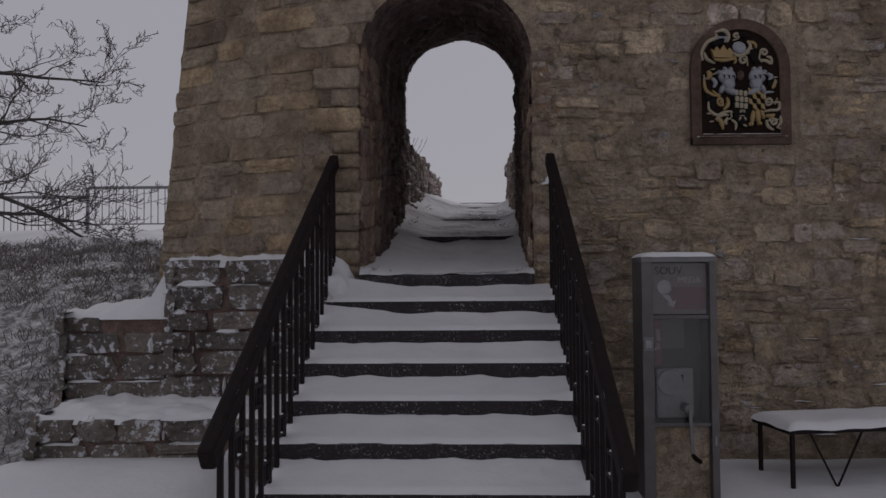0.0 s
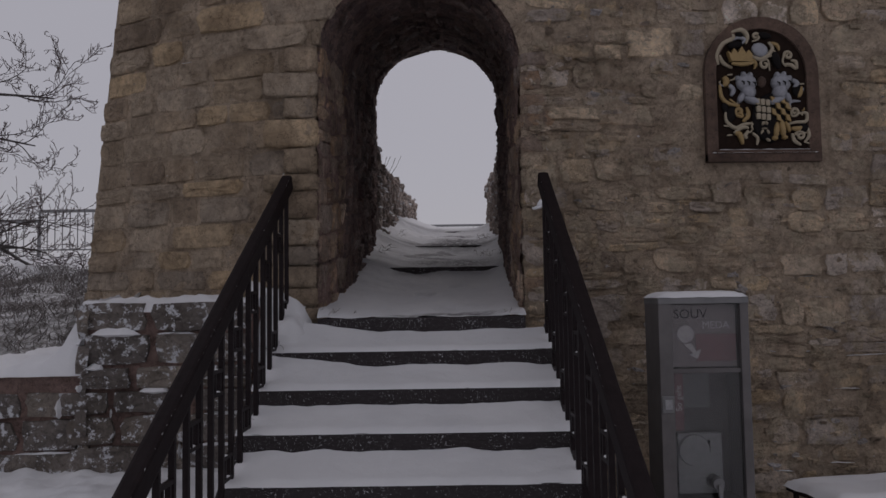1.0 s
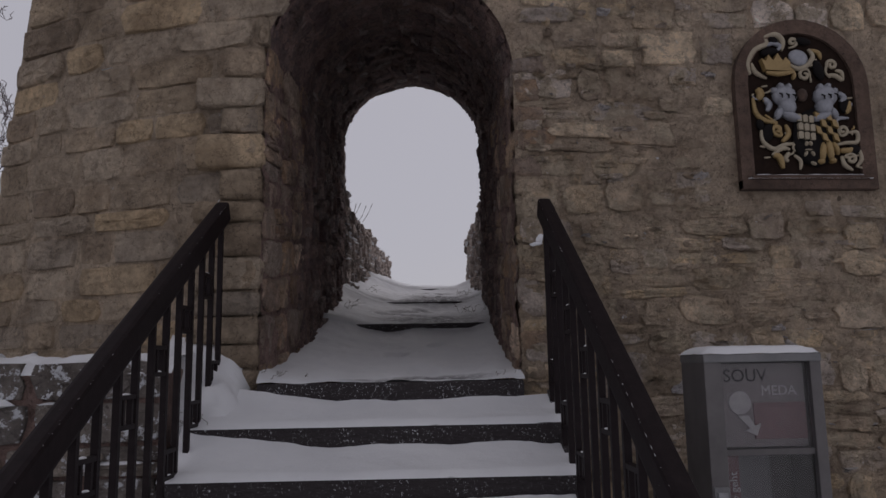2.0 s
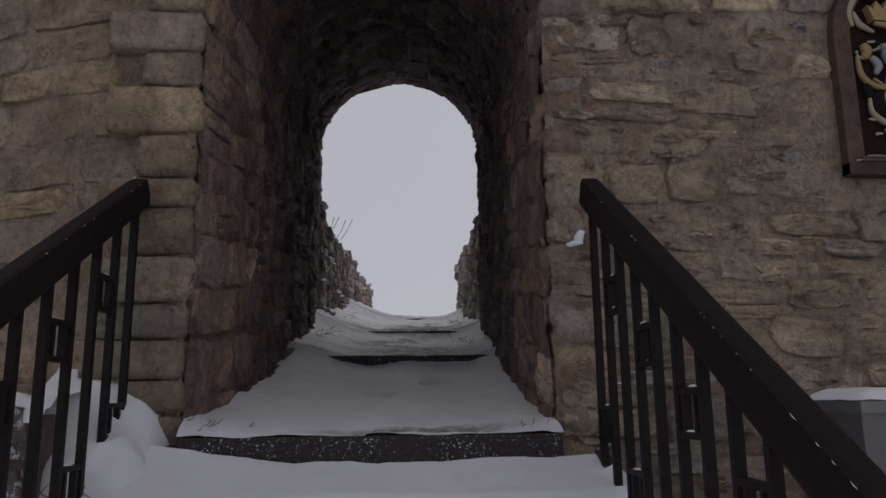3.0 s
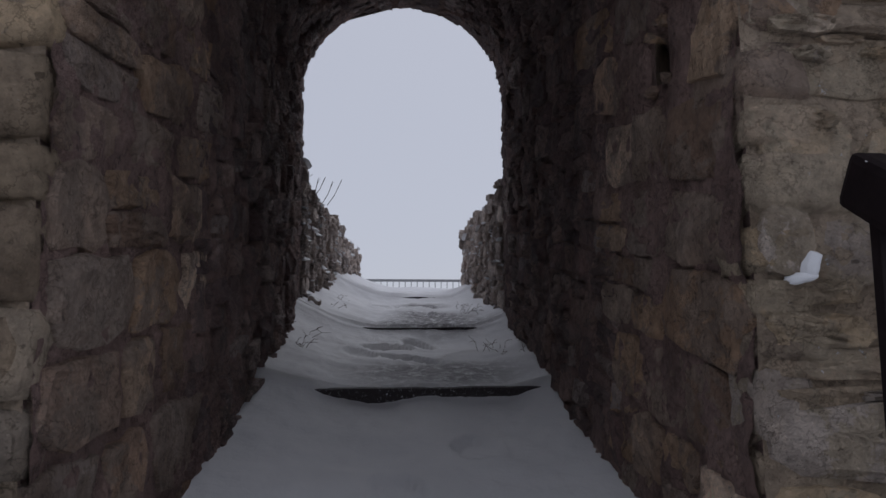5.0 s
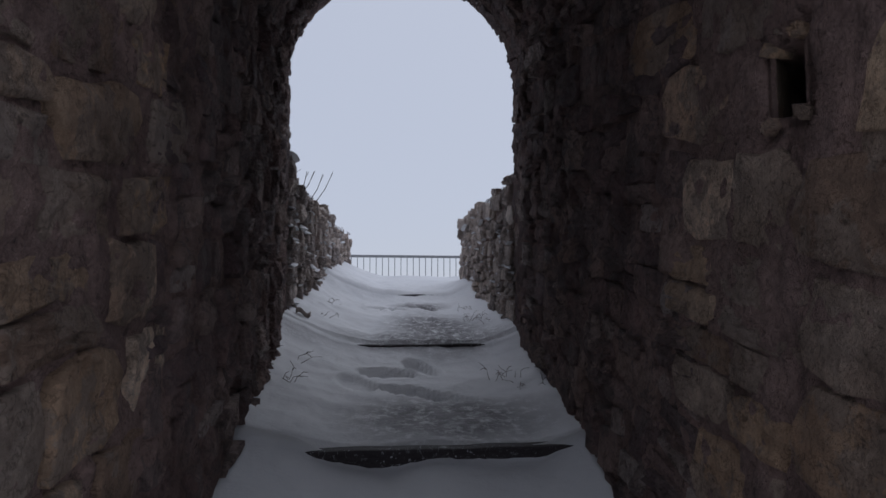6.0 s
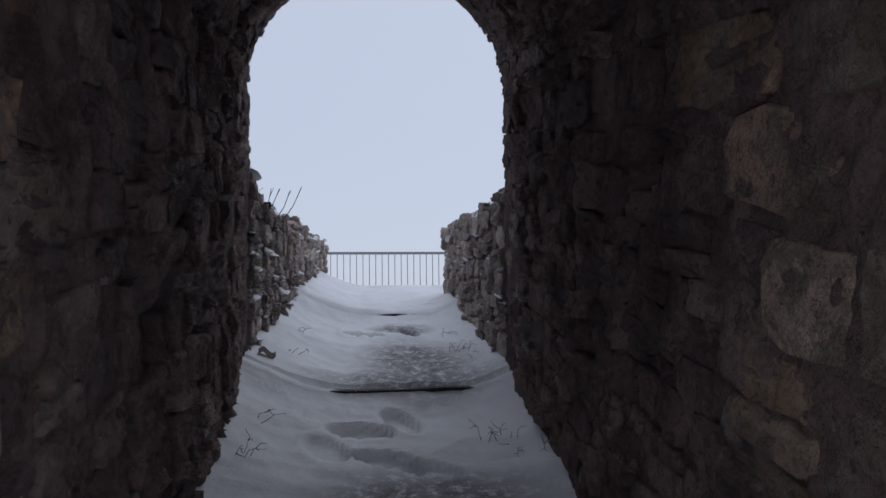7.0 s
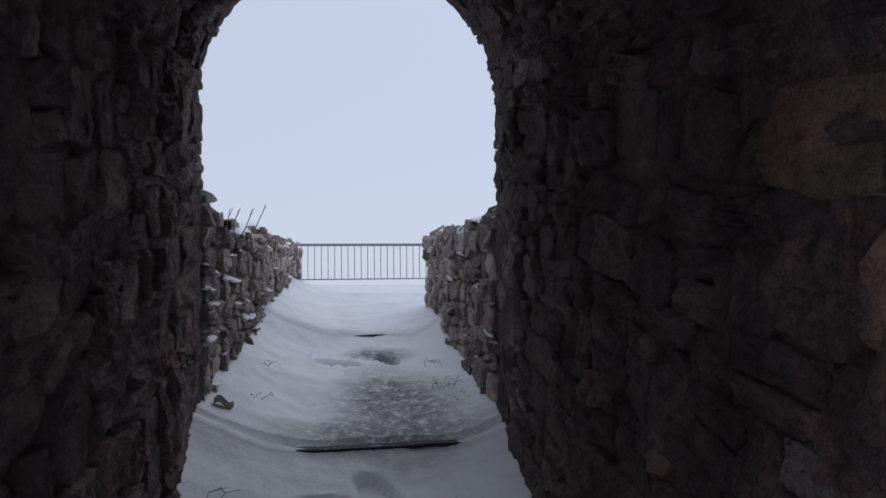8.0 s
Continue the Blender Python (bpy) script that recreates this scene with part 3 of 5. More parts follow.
while z < 3.2:
    h = rnd.uniform(0.08, 0.18)
    w, d = rnd.uniform(0.1, 0.24), rnd.uniform(0.12, 0.3)
    quoins.append(Matrix.Translation((xr(FRONT) + w / 2 - 0.010 - rnd.uniform(-0.006, 0.008), FRONT + d / 2 - 0.020 + rnd.uniform(-0.008, 0.004), z + h / 2)) @ Matrix.Rotation(rnd.uniform(-0.04, 0.04), 4, "Z") @ Matrix.Diagonal((w, d, h * 0.96, 1)))
    z += h
rubbly.sort(key=lambda c: abs(c[0].translation.z - 1.9))

# the vault's stones, rough and uneven, laid along the passage
lining, near_lining = [], []
for k, near in ((0, 1), (0, 0), (1, 0), (2, 1), (2, 0)):
    ya, yb = (FRONT + 0.02, 6.55) if near else (FRONT + 0.02 if k == 1 else 6.55, BACK - 0.02)
    size = ((0.2, 0.46), (0.14, 0.26)) if near else ((0.12, 0.3), (0.09, 0.19))
    for u, v, w, h, turn in courses(ya, yb, 0, (2.05, 2.1, 2.05)[k], size, rnd, 0.05 if near else 0.09, 0.12 if near else 0.35):
        s = k + v / (2.05, 2.1, 2.05)[k]
        y = min(max(u, FRONT + w / 2), BACK - w / 2 + 0.03)
        p, q = section(min(s, 2.999), y)
        along = (section(min(s, 2.999), y + 0.05)[0] - p).normalized()
        up = q.cross(along)
        m = Matrix((along, up, q)).transposed().to_4x4()
        m.translation = p
        depth = rnd.uniform(0.01, 0.022) if y > 9.0 else rnd.uniform(0.014, 0.045) if y > 7.2 else rnd.uniform(0.016, 0.03)
        if k == 2 and abs(y - 6.115) < w / 2 + 0.05 and abs(p.z - 2.8) < h / 2 + 0.06:
            continue
        (near_lining if near else lining).append((k, (m @ Matrix.Rotation(turn * (1 if near else 1.6 if k == 1 else 3.0), 4, "Z"), w * 1.03, h * 1.02, depth)))
# broken stones that leave the empty putlog hole ragged
for y, z, w, h, turn in ((6.062, 2.882, 0.035, 0.03, 0.6), (6.17, 2.88, 0.03, 0.03, -0.7), (6.062, 2.73, 0.035, 0.03, -0.5), (6.17, 2.728, 0.035, 0.03, 0.5)):
    m = Matrix(((0, 0, -1), (1, 0, 0), (0, -1, 0))).to_4x4()
    m.translation = (xr(y), y, z)
    near_lining.append((2, (m @ Matrix.Rotation(turn, 4, "Z"), w, h, 0.022)))
lining.sort(key=lambda c: (c[0] == 1, abs(c[1][0].translation.z - 2.4)))
lining = [c[1] for c in lining]
near_lining = [c[1] for c in near_lining]

# ---- parapets beside the path behind the tower ----
def parapet(name, inner, y0, y1, out, label):
    """A rough rubble wall; its inner face follows the path, its top is uneven."""
    wall = base(name, pose(inner(y0), y0, zf(y0)), label, "wall", kind="structure")
    wi = wall.matrix_world.inverted()
    n = 24

    def top(y):
        return 3.18 + 0.02 * (y - y0) + 0.06 * nz(y, out, 1, 1.7) + 0.03 * nz(y, out, 5, 5.0) + 0.06 * max(0.0, 1 - (y - y0) / 0.8)

    bm = bmesh.new()
    rows = []
    for i in range(n + 1):
        y = y0 + (y1 - y0) * i / n
        a, b, t = inner(y), inner(y) + out * 0.42, top(y)
        rows.append([bm.verts.new(wi @ Vector(p)) for p in ((a, y, 1.6), (a, y, t - 0.04), (a + out * 0.06, y, t), (b - out * 0.06, y, t), (b, y, t - 0.05), (b, y, 1.6))])
    for a, b in zip(rows, rows[1:]):
        for k in range(5):
            bm.faces.new((a[k], a[k + 1], b[k + 1], b[k]) if out > 0 else (a[k], b[k], b[k + 1], a[k + 1]))
    bm.faces.new(rows[-1])
    bm.faces.new(rows[0][::-1])
    bmesh.ops.recalc_face_normals(bm, faces=bm.faces)
    part("core", bm, core_mat, wall)
    cells = []
    for u, v, w, h, turn in courses(y0 + 0.02, y1 - 0.05, 2.0, 3.32, ((0.1, 0.3), (0.08, 0.17)), rnd, 0.1, 0.35):
        y = min(u, y1 - w / 2)
        if v - h / 2 < zf(y) - 0.15 or v > top(y) + 0.02:
            continue
        q = Vector((-out, 0, 0))
        along = Vector((inner(y + 0.05) - inner(y), 0.05, 0)).normalized()
        m = Matrix((along, q.cross(along), q)).transposed().to_4x4()
        m.translation = (inner(y), y, v)
        cells.append((m @ Matrix.Rotation(turn * 4, 4, "Z"), w * 1.02, h * 1.02, rnd.uniform(0.012, 0.046)))
    for u, v, w, h, turn in courses(0, 0.42, 2.5, 3.2, ((0.12, 0.22), (0.09, 0.16)), rnd, 0.03, 0.2):
        cells.append((face(inner(y1) + out * min(max(u, w / 2), 0.42 - w / 2), v, turn, y1) @ Matrix.Rotation(math.pi, 4, "Y"), w * 0.95, h * 0.93, rnd.uniform(0.02, 0.04)))
    for u, v, w, h, turn in courses(y0, y1 - 0.1, 0.0, 0.42, ((0.14, 0.3), (0.14, 0.28)), rnd, 0.03, 0.0):
        m = Matrix.Translation((inner(u) + out * min(v, 0.32), u, top(u) - 0.02)) @ Matrix.Rotation(math.pi / 2 + turn * 3, 4, "Z")
        cells.append((m, w * 0.95, h * 0.9, rnd.uniform(0.03, 0.1)))
    # snow caught on the top and in gaps between the stones
    bm = bmesh.new()
    ys = [y0 + 0.02 + (y1 - y0 - 0.1) * i / 60 for i in range(61)]
    vs = []
    for y in ys:
        row = []
        for j in range(9):
            x = inner(y) + out * (0.03 + 0.36 * j / 8)
            hgt = 0.055 * math.sin(math.pi * j / 8) ** 0.5 + 0.10 * nz(x, y, 2, 3.5) + 0.01
            row.append(bm.verts.new((x, y, top(y) + max(hgt, -0.05))))
        vs.append(row)
    for a, b in zip(vs, vs[1:]):
        for j in range(8):
            bm.faces.new((a[j], a[j + 1], b[j + 1], b[j]) if out > 0 else (a[j], b[j], b[j + 1], a[j + 1]))
    bmesh.ops.recalc_face_normals(bm, faces=bm.faces)
    thing("snow_cap", bm, snow_mat, "thin patchy snow on top of rubble parapet", "snow", "snow caps", kind="stuff", smooth=True)
    return wall, cells


left_parapet, left_cells = parapet("wall_parapet_left", xl, BACK, 14.7, -1, "low rough rubble parapet wall dusted with snow")
right_parapet, right_cells = parapet("wall_parapet_right", xr, BACK, 12.4, 1, "low rough rubble parapet wall dusted with snow")


# ---- snow on the path through the passage ----
def pressed(x, y):
    """Footprints and a trodden strip."""
    d = 0.0
    for fx, fy, a, deep in ((0.1, 8.78, 1.2, 0.028), (0.3, 8.9, 0.3, 0.025), (0.2, 8.42, 1.0, 0.024), (0.36, 8.3, 0.9, 0.018), (0.22, 10.75, 1.1, 0.035), (0.55, 10.85, 0.2, 0.035), (0.45, 10.2, 0.1, 0.02), (0.35, 7.0, 0.0, 0.02), (0.05, 6.6, 0.1, 0.02), (0.2, 6.0, 0.0, 0.015), (-0.05, 8.55, 0.4, 0.02)):
        u, v = (x - fx) * math.cos(a) + (y - fy) * math.sin(a), -(x - fx) * math.sin(a) + (y - fy) * math.cos(a)
        r = (u / 0.075) ** 2 + (v / 0.15) ** 2 + 0.35 * nz(x, y, 4, 12)
        d += 1.3 * deep * (0.25 * max(0, 1 - abs(r - 1.5) / 0.5) - min(1, max(0, (1.2 - r) / 0.35)))
    return d


def path_height(x, y):
    a, b = xl(y), xr(min(y, 12.4))
    z = zf(y) - 0.02
    f = min(1.0, max(0.0, 1 - (x - a) / 0.55))
    g = min(1.0, max(0.0, 1 - (b - x) / 0.3))
    grow = lerp(y, [(5.5, 0.6), (6, 0.25), (7.5, 0.5), (9.5, 1.1), (12, 1.25), (14.7, 0.9), (16, 0)])
    z += 0.17 * grow * f ** 1.6 + 0.09 * grow * g ** 1.6 * max(0, min(1, (13.0 - y) / 1.2))
    calm = min(1.0, 0.1 + abs(y - 9.27) / 0.2)     # the snow lies even along the middle step
    z += calm * (0.018 * nz(x, y, 0, 2.4) + 0.014 * fbm(x, y, 3, 5.5)) + 0.004 * fbm(x, y, 5, 22, 3) + pressed(x, y)
    worn = max(0, 1 - ((x - 0.45) / 0.42) ** 2 - ((y - 9.65) / 0.5) ** 2)
    z += worn * 0.02 * fbm(x, y, 8, 15, 3)
    for ylog, xa, fill in ((7.58, -0.35, 0.075), (9.27, -0.35, 0.078), (11.48, 0.3, 0.075)):   # drifts bank up against the steps and bury their ends
        if ylog - 0.6 < y < ylog:
            z += fill * ((y - ylog + 0.6) / 0.6) ** 2.5 * min(1.15, 0.92 + max(0, xa + 0.2 - x) * 1.5 + (0.0 if 9 < ylog < 10 else 0.25) * nz(x, 0, ylog, 2.5) + (0.2 - 0.5 * math.exp(-((x - 0.08) / 0.32) ** 2) if ylog < 8 else 0))
    return z


py = axis([(5.555, 15.0, 0.03), (15.0, 26.0, 0.25)])


def path_point(i, j):
    y = py[j]
    a = -0.625 if y < 5.68 else xl(y) - 0.06 - min(2.5, max(0, y - 14.75))
    b = 0.675 if y < 5.68 else xr(y) + 0.06 + min(3.0, max(0, y - 12.45) * 1.1)
    x = a + (b - a) * i / 69
    z = path_height(x, y)
    if y < 5.66:
        f = (5.66 - y) / 0.105
        z = z * (1 - f) + (1.5 + 0.012 + 0.012 * fbm(x, 0, 0, 6) - (0.012 if j == 0 else 0)) * f
        y -= 0.038 * (x + 0.03) * f + 0.012 * f * nz(x, 2, 0, 6)
    return (x, y, z)


bm = sheet(70, len(py), path_point)
thing("snow_path", bm, trodden_mat, "snow lying on the sloping path with a few footprints", "snow", kind="stuff", smooth=True)
for ylog, a, b, low in ((7.58, -0.36, 0.82, 0.03), (9.27, -0.16, 0.87, 0.047), (11.48, 0.28, 0.72, 0.05)):
    bm = bmesh.new()
    box(bm, a, b, ylog - 0.045, ylog + 0.05, zf(ylog - 0.1) - 0.1, zf(ylog + 0.1) - low, 0.012)
    bmesh.ops.subdivide_edges(bm, edges=[e for e in bm.edges if abs(e.verts[0].co.x - e.verts[1].co.x) > 0.3], cuts=14)
    for v in bm.verts:
        v.co.z += 0.008 * nz(v.co.x, ylog, 0, 5)
        v.co.y += 0.008 * nz(v.co.x, ylog, 7, 4)
    thing("step_log", bm, timber_mat, "dark wet timber step edge half buried in snow", "step", "path steps")

# ---- the stairs up to the passage ----
RISE, RUN, N = 0.18, 0.3, 9
stairs = base("staircase", pose(-0.03, 5.58, 1.5, 0, 0, -2.2), "dark timber outdoor staircase under fresh snow", "stairs", kind="structure")
for k in range(N):
    y, z = -RUN * k, -RISE * k
    wide = 0.645 if k == 0 else 0.825
    mid = 0.055 if k == 0 else 0.0
    bm = bmesh.new()
    box(bm, mid - wide, mid + wide, y - 0.03, y + 0.03, z - 0.15, z - 0.004, 0.006)
    part("riser", bm, timber_mat, stairs)
    bm = bmesh.new()
    box(bm, -wide, wide, y + 0.035, y + RUN + 0.0, z - 0.07, z - 0.03, 0.004)
    part("tread", bm, timber_mat, stairs)
    # fresh snow on the tread, banked up against the next riser
    def snow_point(i, j, k=k, y=y, z=z, wide=wide):
        x = -wide - 0.02 + (2 * wide + 0.04) * i / 90
        q = j / 11
        drift = 0.08 + 0.012 * nz(x, k, 1, 3)
        if k in (1, 2):
            drift += (0.13, 0.10)[k - 1] * max(0, -x - 0.15) ** 1.5 * 1.3 + 0.07 * max(0, x - 0.6) * (k == 1)
        lip = 0.007 * fbm(x, k * 3.1, 5, 5, 4)
        hgt = 0.014 + drift * q ** 1.3 + (0.004 + 0.006 * q) * fbm(x, y + q * 0.3, 2, 6)
        if j == 0:
            hgt = -0.008
        return (x, y - 0.034 + lip + (RUN + 0.0) * q * (0.99 if k else 0.7), z + hgt)
    if k == 0:
        continue
    bm = sheet(91, 12, snow_point)
    ob = thing("step_snow", bm, snow_mat, "fresh snow lying on a stair tread", "snow", "snow on the stairs", smooth=True)
    ob.matrix_world = stairs.matrix_world
# drifts in the corners beside the top step
def drift(a, b, foot, back, label):
    def point(i, j):
        f, g = i / 23, j / 23
        z = foot + (back[0] + (back[1] - back[0]) * f - foot) * g ** 0.9 + 0.03 * fbm(a + f * 0.4, g * 0.5, 1, 5)
        return (a + (b - a) * f, 5.34 + 0.36 * g, z - (0.14 if j == 0 else 0.0) - 0.12 * (max(0, i - 17) / 6 if a < 0 else max(0, 6 - i) / 6) ** 2)
    thing("snow_drift", sheet(24, 24, point), snow_mat, label, "snow", "snow drifts", kind="stuff", smooth=True)


drift(-1.06, -0.66, 1.39, (1.77, 1.61), "snow drift piled between railing and tower wall")
drift(0.69, 0.86, 1.32, (1.43, 1.4), "small snow drift beside the top step")
for side in (-1, 1):
    bm = bmesh.new()
    bar(bm, (side * 0.83, 0.02, -0.14), (side * 0.83, -RUN * 8.6, -0.14 - RISE * 8.6), 0.04, 0.2)
    part("stringer", bm, timber_mat, stairs)



# ---- stair railings ----
def railing(at, slope):
    """A sloping railing: a thick handrail on thin square bars, joined in turn by small open links high and low."""
    rail = base("stair_railing", at, "black iron stair railing with thick dark handrail", "railing", "stair railings")
    length, gap, n = 2.7, 0.1465, 18
    snow, r = bmesh.new(), random.Random(round(at.translation.x * 100))
    bm = bmesh.new()
    bar(bm, (0, 0.0, 0.0), (0, -length, -slope * length), 0.066, 0.1, bevel=0.016)
    part("handrail", bm, rail_mat, rail, "thick dark brown handrail with chamfered edges")
    for k in range(n):
        y = -0.045 - k * gap
        top = slope * y - 0.04
        bm = bmesh.new()
        box(bm, -0.012, 0.012, y - 0.012, y + 0.012, top - 1.02, top, 0.002)
        part("baluster", bm, iron_mat, rail)
        if k < n - 1:
            z = slope * (y - gap / 2) - (0.205 if k % 2 else 0.69)
            bm = bmesh.new()
            for dz in (0.0, 0.1):
                box(bm, -0.011, 0.011, y - gap + 0.014, y - 0.014, z - dz - 0.008, z - dz + 0.008)
            for yy in (y - gap + 0.038, y - 0.038):
                box(bm, -0.01, 0.01, yy - 0.007, yy + 0.007, z - 0.093, z - 0.007)
            link = part("link", bm, iron_mat, rail)
            for dz in (0.0, 0.1):
                if r.random() < 0.6:
                    p = Vector((0, y - gap / 2 + r.uniform(-0.02, 0.02), z - dz + 0.008))
                    bmesh.ops.create_icosphere(snow, subdivisions=2, radius=1, matrix=at @ Matrix.Translation(p) @ Matrix.Diagonal((0.011, r.uniform(0.012, 0.035), r.uniform(0.003, 0.008), 1)))
    for k in range(80):
        y = -length * r.random()
        p = Vector((r.choice((-0.028, 0.028)), y, slope * y + 0.052))
        bmesh.ops.create_icosphere(snow, subdivisions=1, radius=1, matrix=at @ Matrix.Translation(p) @ Matrix.Rotation(math.atan(slope), 4, "X") @ Matrix.Diagonal((0.0025, 0.003 + 0.022 * r.random() ** 3, 0.002, 1)))
    thing("rail_snow", snow, snow_mat, "specks of snow caught on the stair railing", "snow", "snow on the railings", kind="stuff", smooth=True)
    return rail


railing(pose(-0.815, 5.655, 2.365, 0, 0, -2.5), 0.588)
railing(pose(0.788, 5.49, 2.342, 0, 0, -2.2), 0.6)


# ---- stepped garden walls beside the stairs ----
def garden_wall(x0, x1, y0, y1, z0, z1, size, label, seed, drift=False):
    wall = base("garden_wall", pose((x0 + x1) / 2, y0, z0), label, "wall", "stepped garden walls", kind="structure")
    wi = wall.matrix_world.inverted()
    bm = bmesh.new()
    box(bm, x0, x1, y0, y1, z0, z1, 0.02, wi)
    part("core", bm, core_mat, wall)
    r = random.Random(seed)
    cells = []
    for u, v, w, h, turn in courses(x0, x1 - 0.05, z0, z1 - 0.04, size, r, 0.012, 0.05):
        u = min(u, x1 - w / 2)
        if v + h / 2 > z1 + 0.05:
            continue
        cells.append((face(u, v, turn * 0.3, y0), w * 1.0, h * 0.98, r.uniform(0.014, 0.032)))
    for u, v, w, h, turn in courses(y0, y1, z0, z1 - 0.04, size, r, 0.012, 0.05):
        if v + h / 2 > z1 + 0.05:
            continue
        m = Matrix(((0, 0, -1), (-1, 0, 0), (0, 1, 0))).to_4x4()
        m.translation = (x0, u, v)
        cells.append((m, w * 1.0, h * 0.98, r.uniform(0.014, 0.03)))
    def cap(i, j):
        x, y = x0 - 0.02 + (x1 - x0 + 0.03) * i / 70, y0 - 0.014 + (y1 - y0 + 0.04) * j / 30
        e = min(x - x0 + 0.02, y - y0 + 0.014)
        hgt = 0.02 + 0.03 * min(1, max(0, e) / 0.12) ** 0.6 + 0.04 * fbm(x, y, seed, 5) - (0.06 if e < 0.005 else 0)
        if drift:
            hgt += 0.34 * max(0, (x - x0) / (x1 - x0)) ** 5 + 0.03 * max(0, (y - y0) / (y1 - y0))
        if j == 0:
            hgt = -0.02
        return (x + 0.02 * nz(x, y, 3, 9), y + 0.02 * nz(x, y, 6, 9), z1 + hgt)
    thing("wall_snow", sheet(71, 31, cap), snow_mat, "soft snow cap on a low garden wall", "snow", "wall snow", smooth=True)
    return wall, cells


beds = [
    garden_wall(-1.92, -0.95, 5.28, 6.12, 0.2, 1.58, ((0.26, 0.5), (0.13, 0.2)), "dark dry-stone garden wall capped with snow", 31),
    garden_wall(-2.66, -1.93, 5.3, 6.2, 0.2, 1.22, ((0.28, 0.52), (0.15, 0.22)), "dark dry-stone garden wall capped with snow", 32, True),
    garden_wall(-2.5, -0.98, 4.62, 5.3, -0.1, 0.62, ((0.25, 0.5), (0.13, 0.17)), "low dark stone terrace wall under snow", 33),
]

# ---- souvenir coin press beside the stairs ----
press = base("coin_press", pose(1.506, 4.95, 0.0), "grey steel souvenir coin press with glazed front", "machine")
for x0, x1 in ((-0.24, -0.168), (0.194, 0.24)):
    bm = bmesh.new()
    box(bm, x0, x1, -0.15, 0.09, 0.0, 1.6, 0.004)
    part("side_column", bm, dark_steel_mat, press)
bm = bmesh.new()
box(bm, -0.17, 0.196, 0.05, 0.085, 0.0, 1.6, 0.002)
part("back_panel", bm, dark_steel_mat, press)
bm = bmesh.new()
box(bm, -0.242, 0.242, -0.155, 0.095, 1.565, 1.6, 0.006)
part("lid", bm, steel_mat, press)
# The panel's printed stone picture is built from small real stones.
bm = bmesh.new()
box(bm, -0.168, 0.194, -0.1, -0.08, 0.02, 0.52, 0.002)
clad = part("lower_panel", bm, mortar_mat, press, "lower panel with brown stone print, built as small stones")
pr = random.Random(12)
for row in range(5):
    x = -0.162
    while x < 0.17:
        w = min(pr.uniform(0.08, 0.16), 0.192 - x)
        ob = part("stone", pr.choice(rubble), None, clad, at=Matrix.Translation((x + w / 2, -0.1, 0.07 + 0.1 * row)) @ Matrix.Rotation(radians(90), 4, "X") @ Matrix.Diagonal((w * 0.97, 0.096, 0.004, 1)))
        x += w
for z in (1.215, 0.53):
    bm = bmesh.new()
    box(bm, -0.169, 0.195, -0.135, 0.05, z - 0.012, z + 0.012, 0.002)
    part("shelf", bm, dark_steel_mat, press)
bm = bmesh.new()
box(bm, -0.162, 0.188, -0.1, -0.09, 1.232, 1.56, 0.002)
sign = part("sign_board", bm, print_mat, press, "faded pink printed sign behind glass")
for words, size, x, z, mat in (("SOUV", 0.07, -0.055, 1.51, black_mat), ("MEDA", 0.055, 0.08, 1.45, white_mat)):
    part("lettering", text_mesh("lettering", words, size, mat), None, sign, at=pose(x, -0.102, z, 90))
bm = bmesh.new()
bmesh.ops.create_cone(bm, cap_ends=True, segments=28, radius1=0.047, radius2=0.045, depth=0.006, matrix=pose(-0.085, -0.104, 1.405, 90))
part("printed_coin", bm, white_mat, sign, "pale printed coin")
bm = bmesh.new()
box(bm, -0.03, 0.185, -0.106, -0.1, 1.262, 1.405, 0.002)
part("printed_block", bm, red_mat, sign, "dull red printed block")
bm = bmesh.new()
arrow = [(-0.105, 0), (-0.06, 0.0), (-0.035, -0.04), (-0.01, -0.03), (-0.03, -0.08), (-0.075, -0.058), (-0.055, -0.05), (-0.085, -0.02)]
slab(bm, [(x + 0.005, 1.355 + z) for x, z in arrow], -0.11, -0.104)
part("printed_arrow", bm, white_mat, sign, "white printed arrow")
bm = bmesh.new()
box(bm, -0.15, -0.105, -0.1, -0.095, 0.9, 1.2, 0.001)
strip = part("leaflet_strip", bm, red_mat, press, "dull red instruction strip")
part("lettering", text_mesh("lettering", "So geht", 0.045, white_mat), None, strip, at=pose(-0.13, -0.102, 1.07, 90, -90, 0))
bm = bmesh.new()
box(bm, -0.09, 0.08, 0.02, 0.03, 1.0, 1.2, 0.001)
part("notice", bm, paper_mat, press, "grey paper notice")
bm = bmesh.new()
box(bm, -0.13, 0.11, -0.06, -0.03, 0.56, 0.88, 0.01)
bmesh.ops.create_cone(bm, cap_ends=True, segments=32, radius1=0.085, radius2=0.08, depth=0.02, matrix=pose(-0.045, -0.068, 0.79, 90))
mech = part("press_plate", bm, plate_mat, press, "pale grey metal press plate with round dial")
bm = bmesh.new()
box(bm, 0.03, 0.042, -0.066, -0.058, 0.78, 0.84)
part("slot", bm, black_mat, mech)
bm = bmesh.new()
bmesh.ops.create_cone(bm, cap_ends=True, segments=20, radius1=0.036, radius2=0.03, depth=0.09, matrix=pose(0.05, -0.11, 0.63, 90))
crank = part("crank", bm, steel_mat, press, "steel crank with dark grip")
bm = bmesh.new()
bar(bm, (0.05, -0.165, 0.63), (0.062, -0.17, 0.34), 0.022, 0.012, bevel=0.003)
part("crank_arm", bm, steel_mat, crank)
bm = bmesh.new()
